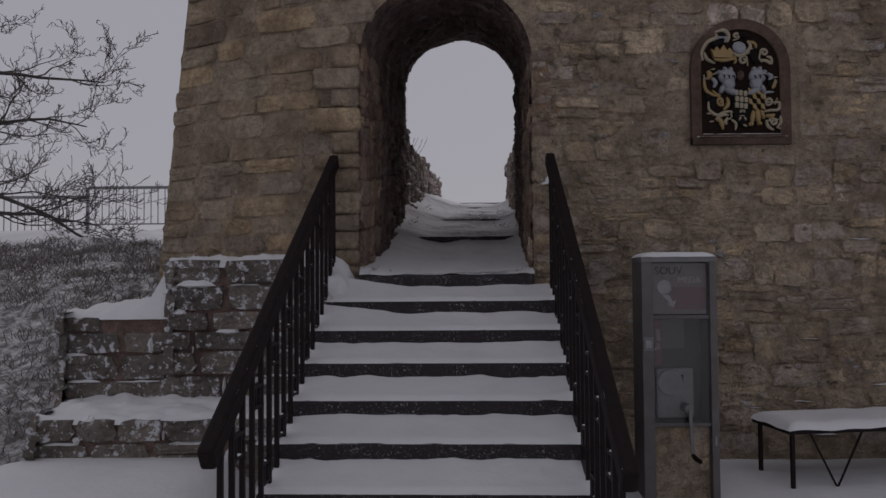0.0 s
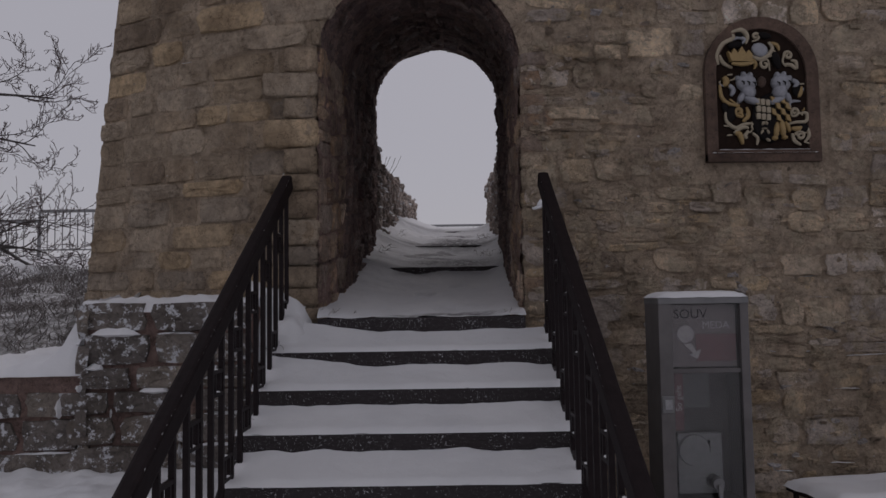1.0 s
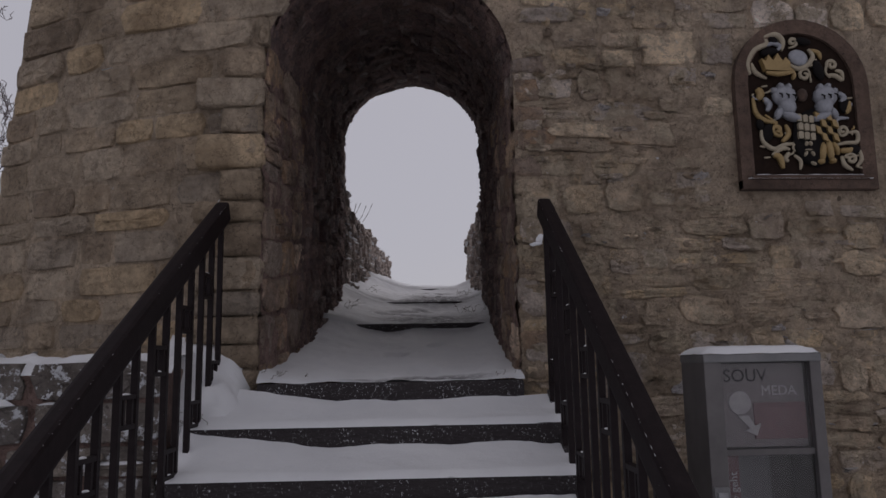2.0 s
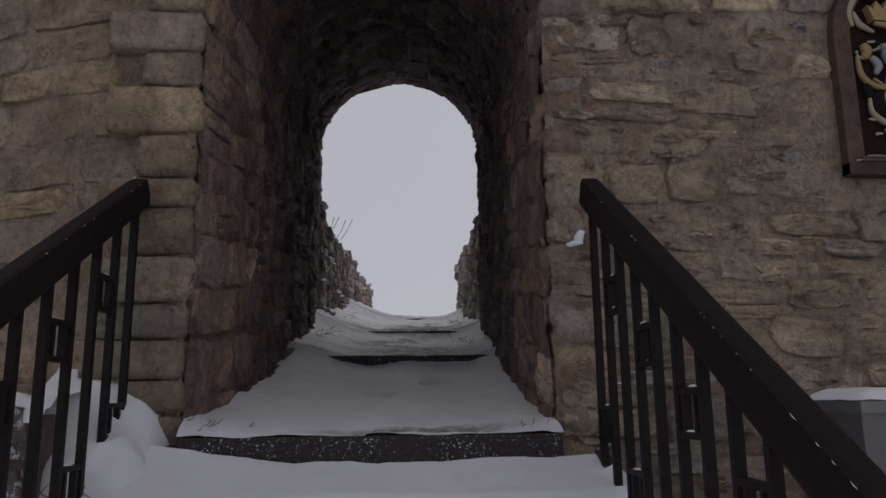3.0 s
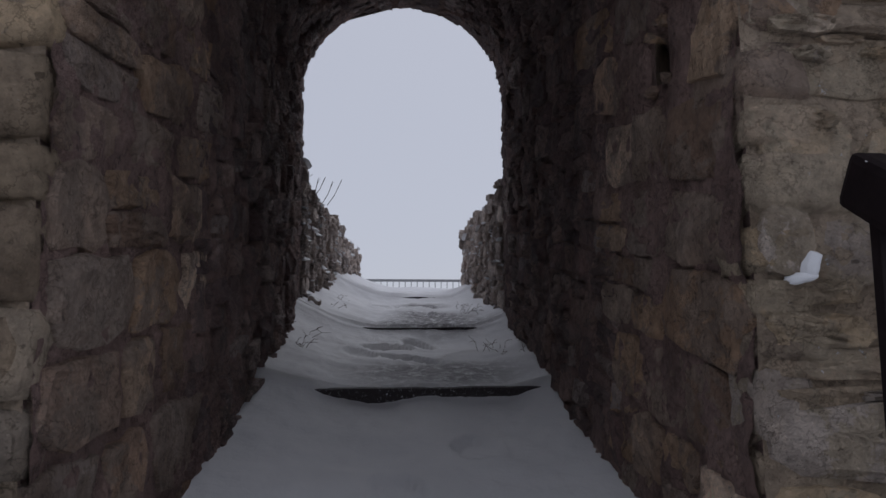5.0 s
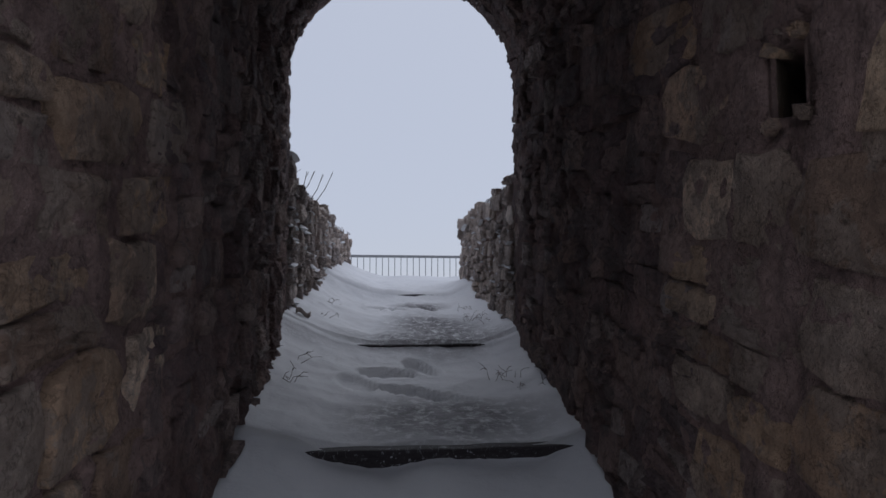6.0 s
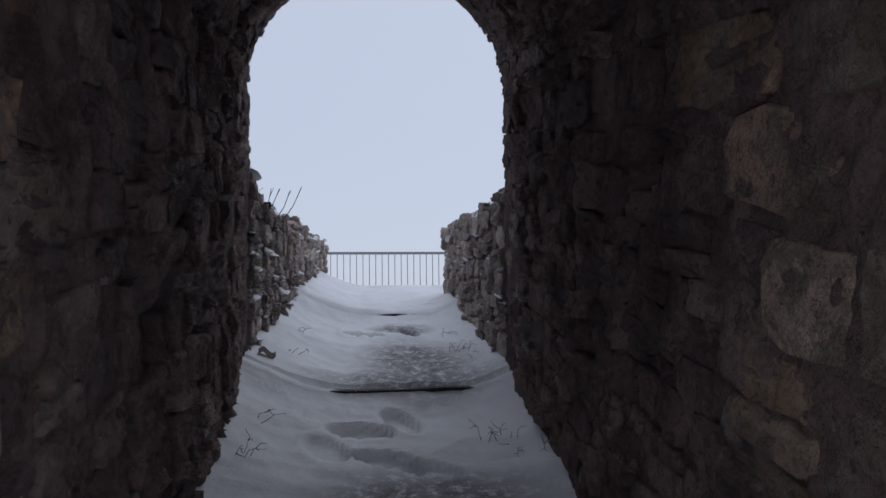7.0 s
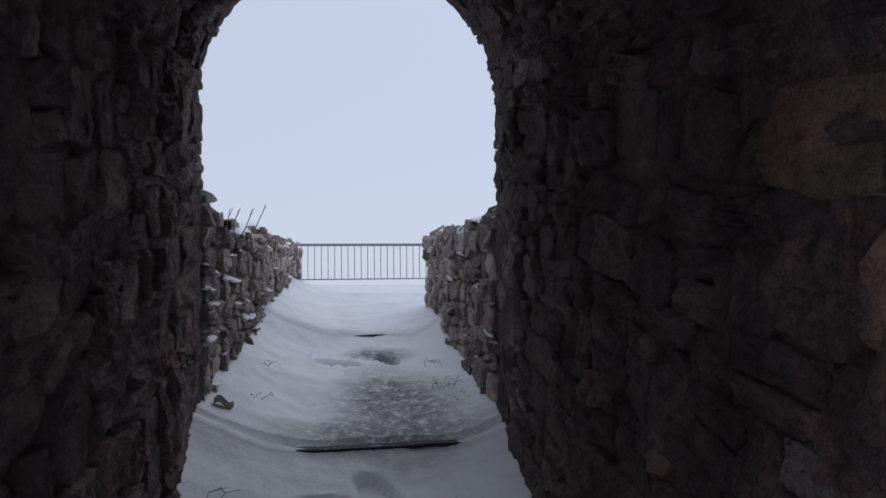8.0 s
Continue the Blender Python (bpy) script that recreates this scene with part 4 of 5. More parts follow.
tube(bm, [(0.062, -0.17, 0.345), (0.07, -0.2, 0.33), (0.09, -0.235, 0.318)], [0.012, 0.016, 0.014], 10)
part("grip", bm, black_mat, crank)
bm = bmesh.new()
box(bm, -0.236, -0.172, -0.16, -0.148, 1.0, 1.09, 0.004)
slot_plate = part("coin_slot", bm, steel_mat, press, "bright steel coin slot plate")
bm = bmesh.new()
box(bm, -0.224, -0.184, -0.168, -0.158, 1.02, 1.07, 0.003)
part("slot_mouth", bm, plate_mat, slot_plate)
bm = bmesh.new()
box(bm, 0.212, 0.222, -0.156, -0.148, 0.4, 0.46, 0.001)
part("lock", bm, plate_mat, press)
bm = bmesh.new()
box(bm, -0.166, 0.192, -0.128, -0.122, 0.545, 1.203)
part("glass_pane", bm, glass_mat, press).visible_shadow = False
bm = bmesh.new()
box(bm, -0.166, 0.192, -0.128, -0.122, 1.23, 1.562)
part("sign_glass", bm, mist_mat, press, "misted glass over the sign").visible_shadow = False
bm = sheet(20, 12, lambda i, j: (-0.245 + 0.49 * i / 19, -0.158 + 0.256 * j / 11, 1.6 + (0.032 * min(1, min(i, 19 - i, j * 1.3, 14 - j) / 3) ** 0.6 + 0.004 * nz(i, j, 0, 0.4))))
thing("press_snow", bm, snow_mat, "thin snow lying on the coin press", "snow", smooth=True, at=pose(1.506, 4.95, 0.0))

# ---- painted heraldic relief in its arched surround ----
relief = base("heraldic_relief", pose(2.262, FRONT - 0.012, 2.462) @ Matrix.Scale(1.012, 4), "painted stone heraldic relief in brown arched surround", "relief")


def arch_outline(w, h, n=20):
    """Half-round headed outline, from the left foot over the top to the right foot."""
    r = w / 2
    return [(-r, 0.0)] + [(-r * math.cos(k * math.pi / n), h - r + r * math.sin(k * math.pi / n)) for k in range(n + 1)] + [(r, 0.0)]


def arch_band(outer, inner, y0, y1):
    bm = bmesh.new()
    rows = [[bm.verts.new((x, y, z)) for x, z in o] for o, y in ((outer, y0), (outer, y1), (inner, y1 + 0.008), (inner, y0))]
    for a, b in zip(rows, rows[1:]):
        for k in range(len(outer) - 1):
            bm.faces.new((a[k], a[k + 1], b[k + 1], b[k]))
    bmesh.ops.recalc_face_normals(bm, faces=bm.faces)
    return bm


part("surround", arch_band(arch_outline(0.74, 0.945), [(x, z + 0.07) for x, z in arch_outline(0.59, 0.80)], 0.02, -0.04), surround_mat, relief, "brown sandstone surround")
bm = bmesh.new()
box(bm, -0.37, 0.37, -0.044, 0.02, 0.0, 0.055, 0.006)
box(bm, -0.32, 0.32, -0.052, 0.0, 0.052, 0.075, 0.006)
part("sill", bm, surround_mat, relief)
bm = bmesh.new()
slab(bm, [(x, z + 0.07) for x, z in arch_outline(0.6, 0.81)], -0.014, 0.004)
part("panel", bm, panel_mat, relief, "dark painted back panel")


def at_panel(x, z):
    """From the relief's own small grid (x to the right, z down) to metres."""
    return (x - 415) / 885, (838 - z) / 885


def lump(name, mat, pieces, label=""):
    """Rounded raised shapes: (x, z, half-width, half-height, relief, turn)."""
    bm, ob = bmesh.new(), None
    for x, z, a, c, d, turn in pieces:
        if name != "helmet" and ob is None and len(bm.verts):
            part(name, bm, mat, relief, label, smooth=True)
            bm = bmesh.new()
        u, v = at_panel(x, z)
        m = Matrix.Translation((u, -0.03, v)) @ Matrix.Rotation(radians(turn), 4, "Y") @ Matrix.Diagonal((a / 885, d, c / 885, 1))
        bmesh.ops.create_icosphere(bm, subdivisions=2, radius=1, matrix=m)
    return part(name, bm, mat, relief, label, smooth=True)


def leaf(pts, thick, mat, name="leaf_scroll", label="", raised=0.0):
    """A tapering raised band through the given points."""
    ctrl = [at_panel(0.96 * x + 54, 0.93 * z - 44) for x, z in pts]
    line, rad, n = [], [], 5
    for k in range(len(ctrl) - 1):
        a, b, c, d = (Vector(ctrl[min(max(k + o, 0), len(ctrl) - 1)]) for o in (-1, 0, 1, 2))
        for m in range(n + (k == len(ctrl) - 2)):
            f = m / n
            p = 0.5 * (2 * b + (c - a) * f + (2 * a - 5 * b + 4 * c - d) * f * f + (3 * b - a - 3 * c + d) * f ** 3)
            g = (k + f) / (len(ctrl) - 1)
            line.append((p.x, -0.026 - raised, p.y))
            rad.append(thick * (0.25 + 0.85 * math.sin(math.pi * (0.12 + 0.8 * g)) ** 0.8))
    return part(name, tube(bmesh.new(), line, rad, 7), mat, relief, label, smooth=True)


def curl(x, z, r, start, turns, mat, tail, thick=0.0095):
    """A spiral running out into a leaf."""
    pts = []
    for k in range(9):
        f = k / 8
        a = radians(start) + turns * math.tau * f
        pts.append((x + r * (0.2 + 0.8 * f) * math.cos(a), z - r * (0.2 + 0.8 * f) * math.sin(a)))
    leaf(pts + list(tail), thick, mat, "scroll")


def knob(x, z, a, c, d, turn, mat, name="leaf_scroll", label=""):
    return lump(name, mat, [(0.96 * x + 54, 0.93 * z - 44, a, c, d, turn)], label)


# crest: plumes, crown and shell
for pts, thick, mat in (
    ([(120, 345), (112, 285), (150, 215), (215, 180), (205, 150)], 0.015, cream_mat), ([(200, 145), (265, 128), (300, 165), (290, 215)], 0.016, cream_mat),
    ([(215, 190), (250, 175), (285, 190), (270, 215)], 0.012, silver_mat), ([(130, 285), (150, 335), (205, 365)], 0.012, cream_mat),
    ([(325, 290), (370, 312), (420, 290), (450, 245), (430, 205)], 0.014, cream_mat), ([(440, 210), (480, 225), (490, 260)], 0.012, gold_mat),
    ([(330, 310), (345, 345), (335, 370)], 0.012, gold_mat), ([(590, 375), (560, 350), (520, 345)], 0.012, cream_mat),
    ([(595, 375), (590, 330), (560, 320)], 0.011, cream_mat), ([(430, 265), (470, 262)], 0.008, cream_mat), ([(425, 290), (468, 300)], 0.008, cream_mat),
):
    leaf(pts, thick, mat)
curl(352, 168, 24, 0, -1.2, cream_mat, [(330, 200)])
curl(400, 345, 32, 120, -1.2, cream_mat, [(430, 385)])
curl(543, 290, 28, 90, 1.3, cream_mat, [(510, 330), (530, 360)])
knob(372, 255, 50, 42, 0.02, 20, silver_mat, "shell", "grey rounded shell")
for x, z, a, c, turn in ((405, 165, 40, 20, 10), (470, 320, 26, 55, -15), (225, 225, 45, 22, -10), (250, 160, 26, 16, 20)):
    knob(x, z, a, c, 0.016, turn, black_mat, "plume", "black painted plume")
bm = bmesh.new()
crown = [(190, 330), (318, 335), (316, 285), (296, 262), (280, 282), (255, 240), (232, 280), (208, 250), (192, 285), (172, 268)]
slab(bm, [at_panel(0.96 * x + 54, 0.93 * z - 44) for x, z in crown], -0.058, -0.02)
part("crown", bm, gold_mat, relief, "gold painted crown")
leaf([(190, 345), (255, 352), (325, 342)], 0.013, gold_mat, "crown_band", "", 0.03)
# two closed helmets with pointed crests and flaring collars
for x, s in ((283, 1), (492, -1)):
    gx = 0.96 * x + 54
    hel = lump("helmet", silver_mat, [(gx, 385, 60, 55, 0.042, 8 * s), (gx + 22 * s, 345, 16, 24, 0.03, 0), (gx - 14 * s, 340, 15, 22, 0.03, -20 * s), (gx - 46 * s, 360, 16, 20, 0.026, -40 * s), (gx + 10 * s, 435, 42, 50, 0.046, -14 * s), (gx + 26 * s, 485, 56, 22, 0.034, 22 * s), (gx - 34 * s, 470, 18, 34, 0.03, 24 * s)], "silver grey closed helmet")
    for k in range(3):
        bm = bmesh.new()
        u, v = at_panel(gx + s * (k * 32 - 34), 392 + 3 * k)
        tube(bm, [(u - 0.008, -0.07, v + 0.012), (u + 0.006, -0.074, v + 0.004), (u + 0.006, -0.072, v - 0.014)], [0.0035, 0.005, 0.003], 6)
        part("visor_slit", bm, black_mat, hel)
knob(375, 455, 26, 34, 0.024, 0, surround_mat, "boss", "brown rounded boss between the helmets")
# mantling: curling leaves on both sides
for pts, thick, mat in (
    ([(150, 420), (165, 450), (150, 480)], 0.02, gold_mat), ([(180, 470), (205, 505), (190, 540)], 0.016, silver_mat), ([(125, 470), (135, 550), (180, 590), (240, 600)], 0.013, gold_mat),
    ([(155, 640), (160, 700), (210, 738), (265, 715), (318, 712)], 0.012, cream_mat), ([(255, 700), (290, 660), (280, 610)], 0.014, gold_mat), ([(205, 770), (235, 780), (250, 840)], 0.017, gold_mat),
    ([(200, 770), (250, 735), (290, 740)], 0.012, cream_mat), ([(285, 755), (265, 790), (280, 800)], 0.012, cream_mat), ([(310, 770), (340, 800), (335, 845)], 0.01, cream_mat),
    ([(560, 440), (590, 465), (570, 490)], 0.016, silver_mat), ([(615, 485), (605, 530), (590, 548)], 0.015, gold_mat), ([(535, 630), (545, 580), (605, 575)], 0.01, silver_mat),
    ([(605, 650), (640, 650), (635, 700), (580, 705), (530, 715)], 0.011, cream_mat), ([(545, 745), (590, 745), (605, 730)], 0.016, gold_mat), ([(640, 735), (650, 790), (620, 830)], 0.011, cream_mat),
    ([(550, 775), (560, 820), (600, 848)], 0.012, cream_mat),
):
    leaf(pts, thick, mat)
curl(236, 638, 30, 200, 1.3, gold_mat, [(215, 590), (180, 560)], 0.011)
curl(568, 640, 28, -20, -1.3, cream_mat, [(545, 600)])
curl(597, 788, 30, 60, 1.3, cream_mat, [(640, 770)])
curl(325, 728, 20, 180, 1.2, cream_mat, [(310, 700)], 0.007)
for x, z, a, c, turn in ((185, 655, 30, 50, 20), (590, 510, 30, 40, 0), (615, 740, 34, 24, 0), (150, 610, 20, 30, 0)):
    knob(x, z, a, c, 0.008, turn, black_mat, "ground_leaf")
fr = random.Random(31)
for k in range(60):
    x, z = fr.uniform(125, 640), fr.uniform(400, 840)
    if 300 < x < 540 and z > 520 or 215 < x < 560 and z < 590:
        continue
    dx, dz = fr.uniform(-28, 28), fr.uniform(-28, 28)
    leaf([(x, z), (x + dx, z + dz * 0.4), (x + dx * 1.2, z + dz)], 0.0055, fr.choice((gold_mat, cream_mat, cream_mat, silver_mat)))
# divided shield: blocks, lozenges and two charges
field = knob(420, 680, 112, 145, 0.01, 0, black_mat, "shield", "shield with block and lozenge fields")


def on_shield(name, outline, mat):
    bm = bmesh.new()
    slab(bm, [at_panel(0.96 * x + 54, 0.93 * z - 44) for x, z in outline], -0.052, -0.03)
    part(name, bm, mat, field)


for row in range(3):
    for k in range(3):
        x, z = 328 + 30 * k + 4 * row % 6, 560 + 45 * row + 4 * k
        on_shield("shield_block", [(x, z + 4), (x + 13, z), (x + 25, z + 4), (x + 24, z + 38), (x + 2, z + 38)], cream_mat)
for row in range(4):
    for k in range(2):
        x, z = 420 + 56 * k + 28 * (row % 2), 548 + 36 * row
        on_shield("lozenge", [(x, z), (x + 24, z + 10), (x + 32, z + 50), (x + 6, z + 38)], gold_mat)
for x, z, a, c, turn in ((452, 755, 18, 54, 8), (488, 745, 20, 58, -6), (520, 735, 14, 36, -20), (440, 805, 20, 14, 0), (500, 800, 18, 14, 0)):
    knob(x, z, a, c, 0.026, turn, gold_mat, "shield_charge", "gold shield charge")
for x, z, a, c, turn in ((372, 712, 10, 14, 20), (392, 712, 10, 14, -20), (365, 765, 8, 16, 30), (400, 765, 8, 16, -30), (400, 815, 16, 8, 30), (380, 745, 20, 5, 0)):
    knob(x, z, a, c, 0.022, turn, cream_mat, "shield_charge", "pale shield charge")
# thin snow along the sill's two ledges
for x0, x1, z, y in ((-0.29, 0.29, 0.076, -0.05), (-0.34, 0.34, 0.056, -0.054)):
    bm = sheet(40, 3, lambda i, j: (x0 + (x1 - x0) * i / 39, y + 0.008 * j, z + (0.004 + 0.004 * nz(i / 4, z * 50, 0, 1)) * (j == 1)))
    thing("sill_snow", bm, snow_mat, "thin line of snow on the relief's sill", "snow", "sill snow", kind="stuff", smooth=True, at=relief.matrix_world.copy())

# ---- low table against the wall ----
TABLE = pose(2.26, 4.95, 0.02, 0, 0, 8)
table = base("side_table", TABLE, "low black metal bench table covered with snow", "table")
bm = bmesh.new()
box(bm, 0, 1.5, 0.0, 0.46, 0.41, 0.44, 0.006)
part("tabletop", bm, iron_mat, table)
for x in (0.03, 1.44):
    for y in (0.03, 0.41):
        bm = bmesh.new()
        box(bm, x, x + 0.025, y, y + 0.025, -0.02, 0.41, 0.003)
        part("leg", bm, iron_mat, table)
bm = bmesh.new()
box(bm, 0.05, 1.45, 0.035, 0.05, 0.03, 0.045)
part("stretcher", bm, iron_mat, table)
for a, b in ((0.17, 0.36), (0.55, 0.36), (0.95, 1.14), (1.33, 1.14)):
    bm = bmesh.new()
    bar(bm, (a, 0.042, 0.41), (b, 0.042, 0.04), 0.01, side=(0, 1, 0))
    part("brace", bm, iron_mat, table)
bm = sheet(60, 24, lambda i, j: TABLE @ Vector((-0.015 + 1.53 * i / 59, -0.015 + 0.49 * j / 23, 0.437 + 0.05 * min(1, min(i, 59 - i, j, 23 - j) / 3) ** 0.55 + 0.012 * nz(i / 8, j / 8, 0, 1))))
thing("table_snow", bm, snow_mat, "even layer of snow lying on the low table", "snow", smooth=True)


# ---- fences ----
def fence(at, width, label):
    f = base("fence", at, label, "fence", "galvanised fences")
    bm = bmesh.new()
    box(bm, 0, width, -0.035, 0.035, 0.935, 1.0, 0.005)
    part("top_rail", bm, hazed_steel_mat, f)
    bm = bmesh.new()
    box(bm, 0, width, -0.012, 0.012, 0.09, 0.12)
    part("bottom_rail", bm, hazed_steel_mat, f)
    bars = bmesh.new()
    box(bars, -0.009, 0.009, -0.009, 0.009, 0.1, 0.95)
    me = mesh_of("baluster", bars, hazed_steel_mat)
    for k in range(1, int(width / 0.165)):
        part("baluster", me, None, f, at=pose(k * 0.165, 0, 0))
    posts = bmesh.new()
    box(posts, -0.025, 0.025, -0.025, 0.025, -0.1, 0.97, 0.004)
    me = mesh_of("post", posts, hazed_steel_mat)
    for x in (0.0, width):
        part("post", me, None, f, at=pose(x, 0, 0))
    return f


fence(pose(-0.9, 24.8, 2.86), 4.2, "grey steel fence paled by haze at the path's end")
fence(pose(-5.1, 24.7, 2.84), 4.2, "grey steel fence paled by haze at the path's end")
fence(pose(-8.38, 17.7, 2.64), 3.3, "grey steel fence paled by haze above the scrub slope")
fence(pose(-11.75, 17.8, 2.44), 3.3, "grey steel fence paled by haze above the scrub slope")


# ---- bare tree on the slope ----
def branch(bm_limb, bm_twig, p, d, length, radius, level, rnd):
    """A wavering branch that bears shorter ones, down to fine upturned twigs."""
    steps = (0, 9, 7, 5, 4, 3)[level]
    sway, lift = (0, 0.13, 0.24, 0.3, 0.34, 0.34)[level], (0, 0.0, 0.05, 0.1, 0.14, 0.16)[level]
    pts, rad, q, h = [p.copy()], [radius], p.copy(), d.copy()
    for i in range(steps):
        h = (h + Vector((rnd.gauss(0, sway), rnd.gauss(0, sway), rnd.gauss(lift, sway)))).normalized()
        q = q + h * length / steps
        pts.append(q.copy())
        rad.append(max(0.0033, radius * (1 - 0.8 * (i + 1) / steps)))
    tube(bm_limb if level < 3 else bm_twig, pts, rad, 6 if level < 2 else 4 if level < 3 else 3)
    if level >= 5:
        return
    kids = (0, 9, 6, 4, 3)[level]
    for k in range(kids):
        f = 0.18 + 0.8 * (k + rnd.random()) / kids
        i = min(int(f * steps), steps - 1)
        at = pts[i].lerp(pts[i + 1], f * steps - i)
        dd = (pts[i + 1] - pts[i]).normalized()
        side = dd.orthogonal()
        side.rotate(Matrix.Rotation(rnd.uniform(0, math.tau), 3, dd))
        nd = (dd + side.normalized() * rnd.uniform(0.5, 1.0)).normalized()
        branch(bm_limb, bm_twig, at, nd, length * rnd.uniform(0.3, 0.48), max(0.0036, rad[i] * 0.55), level + 1, rnd)


def tree(at, rnd):
    t = base("tree", at, "bare winter tree with fine reddish twigs", "tree")
    limb, twig = bmesh.new(), bmesh.new()
    bm = bmesh.new()
    tube(bm, [(0, 0, -0.3), (0.05, 0, 0.6), (0.0, 0.08, 1.5), (0.12, 0.0, 2.4), (0.1, 0.1, 4.2)], [0.2, 0.16, 0.14, 0.12, 0.06], 10)
    part("trunk", bm, bark_mat, t, smooth=True)
    for z, a, up, ln in ((0.42, -0.1, -0.08, 2.2), (0.9, -0.05, 0.02, 2.95), (1.35, 0.3, 0.14, 1.9), (2.0, 0.08, 0.06, 2.15), (2.5, -0.1, 0.2, 1.9), (1.6, 2.6, 0.3, 1.8), (2.4, 3.6, 0.4, 1.8), (3.0, 1.5, 0.5, 1.6)):
        branch(limb, twig, Vector((0.06, 0, z)), Vector((math.cos(a), math.sin(a), up)).normalized(), ln, 0.036, 1, rnd)
    part("limb", limb, bark_mat, t)
    part("crown", twig, twig_mat, t, "dense fine bare twigs")
    return t


tree(pose(-10.3, 14.2, 2.0) @ Matrix.Scale(1.7, 4), random.Random(9))

# ---- dry plants, a curled leaf and a board ----
def weed(x, y, z, n, high, seed, lean=(0, 0)):
    r = random.Random(seed)
    bm = bmesh.new()
    for k in range(n):
        p = Vector((x + r.gauss(0, 0.035), y + r.gauss(0, 0.035), z - 0.03))
        d = Vector((r.gauss(lean[0], 0.5), r.gauss(lean[1], 0.5), 1)).normalized()
        pts, rad = [p.copy()], [0.0017]
        for i in range(5):
            d = (d + Vector((r.gauss(0, 0.5), r.gauss(0, 0.5), r.gauss(-0.1, 0.3)))).normalized()
            p = p + d * high * r.uniform(0.12, 0.26)
            pts.append(p.copy())
            rad.append(0.0017 - 0.0002 * i)
        tube(bm, pts, rad, 4)
        if r.random() < 0.6:
            q = pts[3]
            e = q + Vector((r.gauss(0, 1), r.gauss(0, 1), r.uniform(0, 0.8))).normalized() * high * 0.3
            tube(bm, [q, q.lerp(e, 0.5) + Vector((0, 0, 0.01)), e], [0.0015, 0.0014, 0.001], 4)
    thing("dry_weed", bm, dry_mat, "thin dry weed stalks poking through the snow", "plant", "dry weeds", kind="stuff")


for k, (x, y, n, high) in enumerate(((-0.56, 5.66, 10, 0.08), (-0.46, 5.7, 6, 0.07), (0.62, 5.66, 7, 0.07), (-0.36, 8.75, 6, 0.15), (-0.37, 8.3, 5, 0.14), (-0.28, 9.7, 5, 0.12), (0.72, 8.55, 8, 0.14), (0.75, 8.3, 6, 0.12), (0.8, 10.1, 9, 0.13), (0.82, 9.8, 6, 0.12), (-0.2, 10.4, 4, 0.12), (0.82, 10.6, 6, 0.12))):
    weed(x, y, path_height(x, y), n, high, 50 + k)
for k, (x, y, high) in enumerate(((-0.52, 9.75, 0.2), (-0.5, 9.95, 0.26), (-0.5, 10.15, 0.3), (-0.55, 9.6, 0.2))):
    weed(x, y, 3.2, 3, high, 80 + k, (0.3, 0.1))
weed(-0.82, 5.3, 1.33, 8, 0.14, 91)
for x, y, high, slant in ((-0.31, 10.1, 0.21, 0.11), (-0.35, 10.05, 0.18, 0.08), (-0.42, 9.85, 0.16, 0.05), (-0.4, 9.8, 0.15, 0.08), (-0.5, 9.62, 0.16, 0.03)):
    bm = bmesh.new()
    foot, tip = Vector((x, y, 3.14)), Vector((x + slant, y, 3.14 + high))
    fork = foot.lerp(tip, 0.72) + Vector((0.006, 0.01, 0))
    tube(bm, [foot, foot.lerp(tip, 0.4) + Vector((0.012, 0, 0)), fork, tip], [0.003, 0.0027, 0.0024, 0.0015], 5)
    tube(bm, [fork, fork + Vector((0.022, 0.01, 0.05))], [0.0025, 0.0015], 4)
    thing("dry_stalk", bm, dry_mat, "thin bare stalk standing on the snowy parapet", "plant", "dry stalks")
weed(-0.9, 4.85, 1.02, 6, 0.12, 92)
bm = sheet(10, 7, lambda i, j: (-0.36 + 0.09 * (i / 9 - 0.5), 9.46 + 0.06 * (j / 6 - 0.5) * math.sin(math.pi * (i + 0.6) / 10.2), path_height(-0.36, 9.46) + 0.012 + 0.03 * (j / 6 - 0.5) ** 2 * 4 + 0.015 * math.sin(i * 0.7) - 0.015 * i / 9))
bmesh.ops.solidify(bm, geom=list(bm.faces), thickness=0.003)
thing("dry_leaf", bm, leaf_mat, "curled dry brown leaf lying on the snow", "leaf", smooth=True)
bm = bmesh.new()
box(bm, -0.66, -0.4, 10.25, 10.34, 3.2, 3.27, 0.006)
thing("timber_offcut", bm, timber_mat, "short dark timber offcut lying on the parapet", "timber")

# snow lodged in hollows of the jamb
def lodged(at, w, h, seed):
    def point(i, j):
        a, r = math.tau * i / 18, j / 5
        x, z = r * w * math.cos(a) * (1 + 0.4 * nz(math.cos(a), math.sin(a), seed, 2.2)), r * h * math.sin(a) * (1 + 0.5 * nz(math.sin(a), math.cos(a), seed + 4, 2.2))
        return at @ Vector((x, z, 0.012 * (1 - r * r) - 0.012 * (r > 0.95)))
    thing("snow_patch", sheet(19, 6, point), snow_mat, "small patch of snow lodged in a wall hollow", "snow", "lodged snow", kind="stuff", smooth=True)


lodged(face(0.797, 2.205, -0.4, FRONT - 0.024), 0.02, 0.034, 2)
lodged(face(0.776, 2.182, 0.15, FRONT - 0.024), 0.036, 0.012, 5)

# scrub on the slope
r = random.Random(77)
vs, fs = [], []
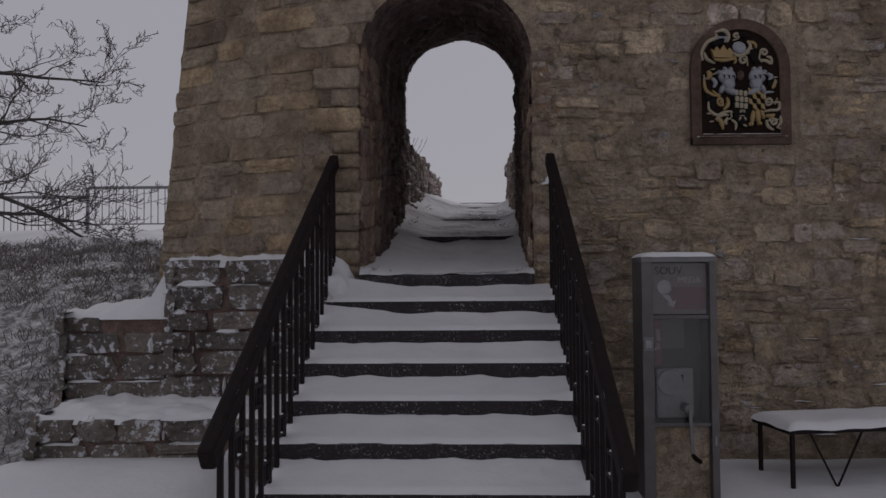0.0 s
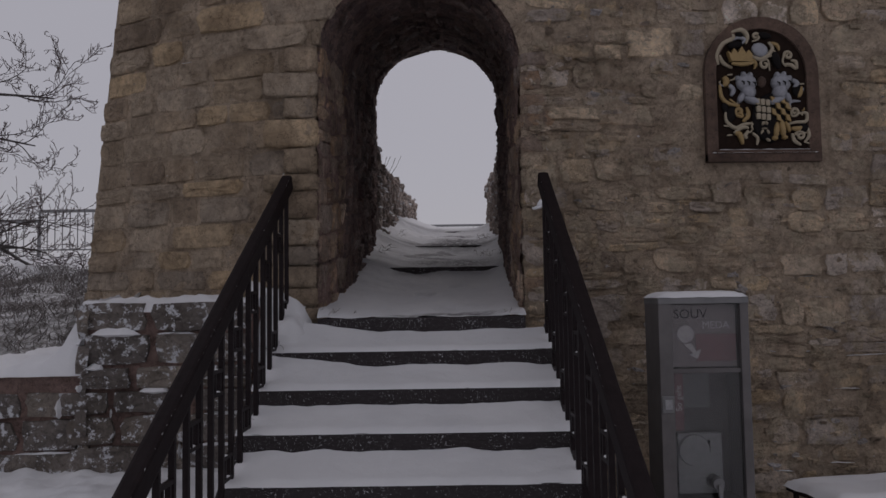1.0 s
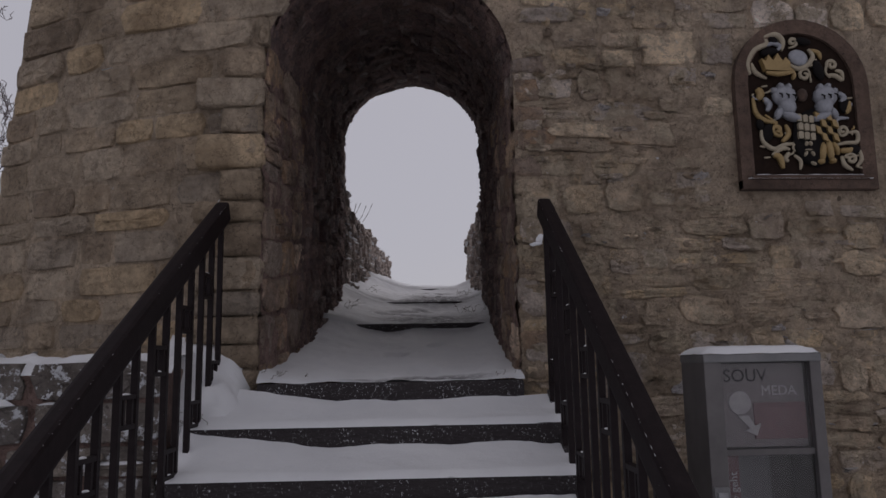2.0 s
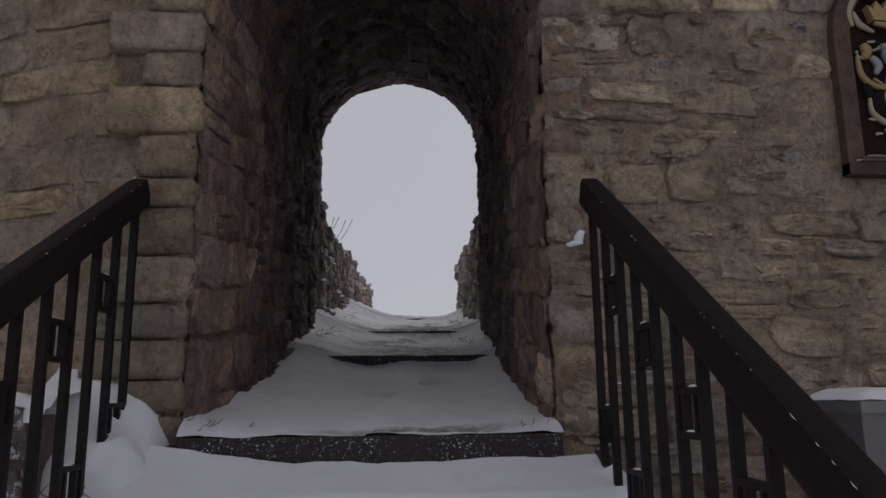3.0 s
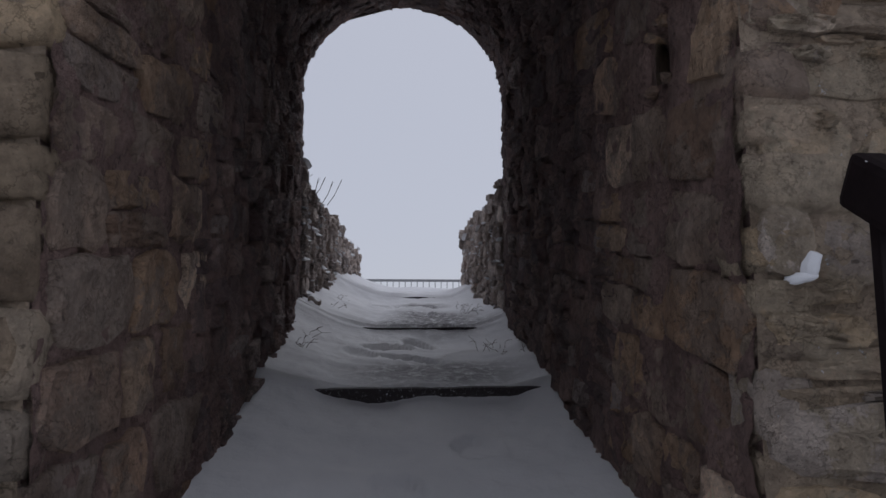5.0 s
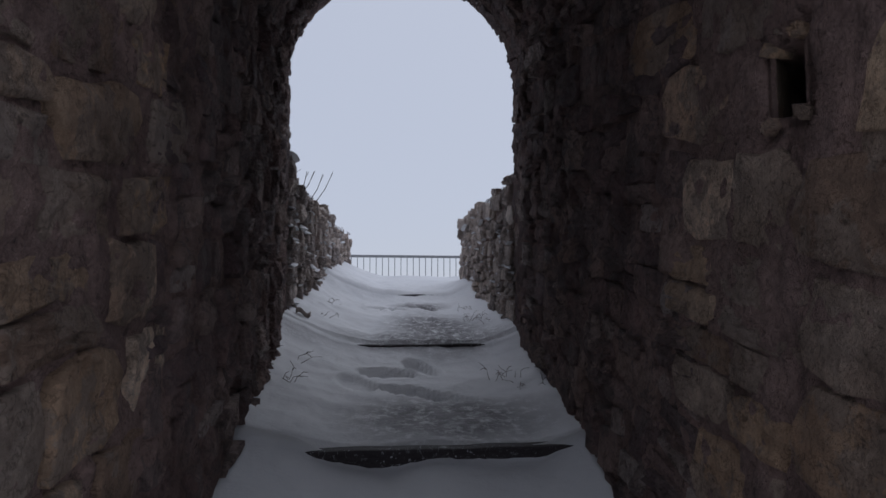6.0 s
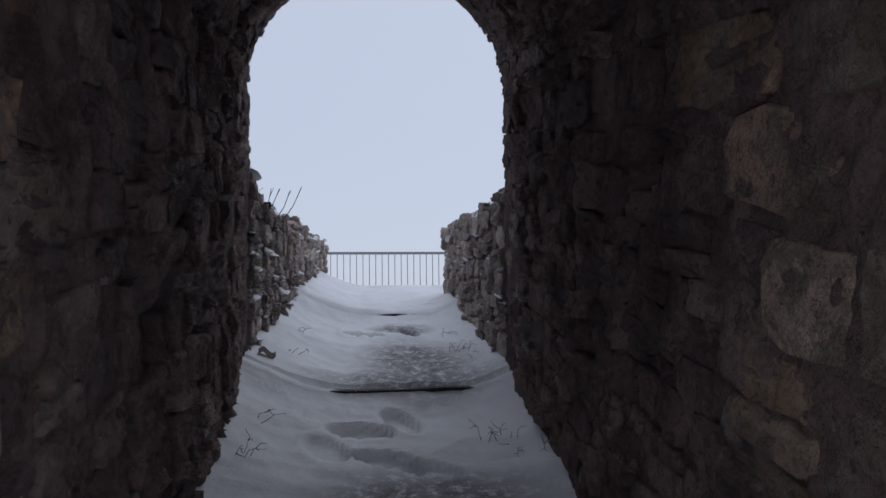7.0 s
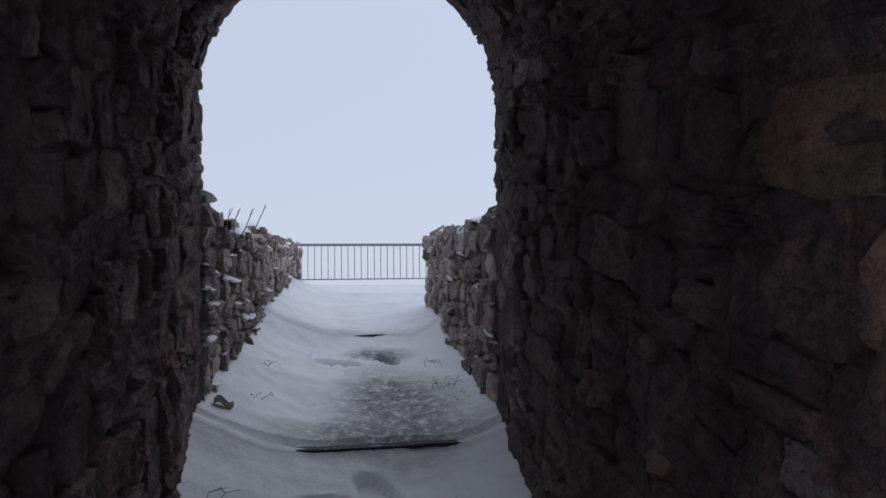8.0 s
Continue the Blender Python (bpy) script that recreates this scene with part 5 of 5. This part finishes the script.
for k in range(5000):
    x, y = r.uniform(-9.5, -2.75), r.uniform(2.5, 14.0)
    if nz(x, y, 2, 0.8) < -0.35:
        continue
    z = ground_height(x, y)
    for q in range(4):
        high, dx, dy = r.uniform(0.03, 0.13), r.gauss(0, 0.09), r.gauss(0, 0.09)
        w = 0.003 + 0.0003 * y
        i = len(vs)
        bx, by = x + r.gauss(0, 0.08), y + r.gauss(0, 0.08)
        mx, my = bx + dx * 0.6 + r.gauss(0, 0.03), by + dy * 0.6
        for sx, sy, sz, sw in ((bx, by, z - 0.03, w), (mx, my, z + high * 0.6, w * 0.8), (bx + dx * 1.4, by + dy * 1.4, z + high, w * 0.4)):
            for c in range(3):
                vs.append((sx + sw * math.cos(c * 2.094), sy + sw * math.sin(c * 2.094), sz))
        for s in (0, 3):
            for c in range(3):
                fs.append((i + s + c, i + s + (c + 1) % 3, i + s + 3 + (c + 1) % 3, i + s + 3 + c))
me = bpy.data.meshes.new("scrub")
me.from_pydata(vs, [], fs)
me.materials.append(scrub_twig_mat)
tagged(new("scrub", me), "bare brown winter scrub on the slope", "plants", kind="stuff")

# snow caught on the masonry
snow_flecks(coursed, 0.09, 61, "specks of snow caught on the coursed blocks", 0.55)
snow_flecks([c for c in rubbly if c[0].translation.z < 1.9], 0.12, 62, "specks of snow caught on the rubble", 0.7)
snow_flecks(left_cells, 0.3, 63, "snow caught between parapet stones", 1.7)
snow_flecks(right_cells, 0.22, 64, "snow caught between parapet stones", 1.4)
for wall, cells in beds:
    snow_flecks(cells, 0.55, 65, "snow caught in the garden wall joints", 2.0)
    snow_flecks([(m @ Matrix.Rotation(math.pi / 2, 4, "Z"), h * 1.3, w, d) for m, w, h, d in cells], 0.3, 66, "snow packed in upright garden wall joints", 2.3)

# ---- masonry, stone by stone ----
corner = block_meshes("quoin", ashlar_mat, 8, 14)
worn = block_meshes("quoin", rubble_mat, 5, 15, 0.2, 0.03) + block_meshes("quoin", jamb_mat, 3, 16, 0.2, 0.03)
qr = random.Random(3)
for m in quoins:
    part("quoin", qr.choice(corner if m.translation.x < 0 else worn), None, tower, at=inv @ m)
lay(tower, coursed + rubbly[:1], ashlar, 1, 300, "block")
lay(tower, rubbly, rubble, 2, 290)
# thin split slips of stone bedded between the rubble courses
sr = random.Random(77)
slips = []
while len(slips) < 280:
    x, z = sr.uniform(0.74, 3.75), sr.uniform(0.2, 4.4)
    gap = arch_gap(z)
    w = sr.uniform(0.05, 0.17)
    if 1.78 < x + w / 2 and x - w / 2 < 2.7 and 2.3 < z < 3.52 or gap and x - w / 2 < gap[1] + 0.02 or not gap and x < 0.8:
        continue
    slips.append((face(x, z, sr.uniform(-0.12, 0.12)), w, sr.uniform(0.018, 0.05), sr.uniform(0.024, 0.04)))
lay(tower, slips, rubble, 13, 290, "stone_slip")
cr = random.Random(45)
broken = []
for k in range(200):
    x, z = cr.uniform(0.85, 3.5), cr.uniform(0.25, 3.6)
    if z > 1.7 and cr.random() < 0.75 or 1.8 < x < 2.68 and 2.36 < z < 3.5:
        continue
    w = 0.02 + 0.11 * cr.random() ** 2.2
    broken.append((face(x, z, cr.uniform(-0.5, 0.5)), w, w * cr.uniform(0.25, 0.7), cr.uniform(0.022, 0.036)))
lay(tower, broken, chips, 12, 290, "stone_chip")
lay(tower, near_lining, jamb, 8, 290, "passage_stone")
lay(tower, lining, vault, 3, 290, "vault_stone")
lay(left_parapet, left_cells, rough, 4, 290)
lay(right_parapet, right_cells, rough, 5, 290)
for i, (wall, cells) in enumerate(beds):
    lay(wall, cells, garden, 6 + i, 290)
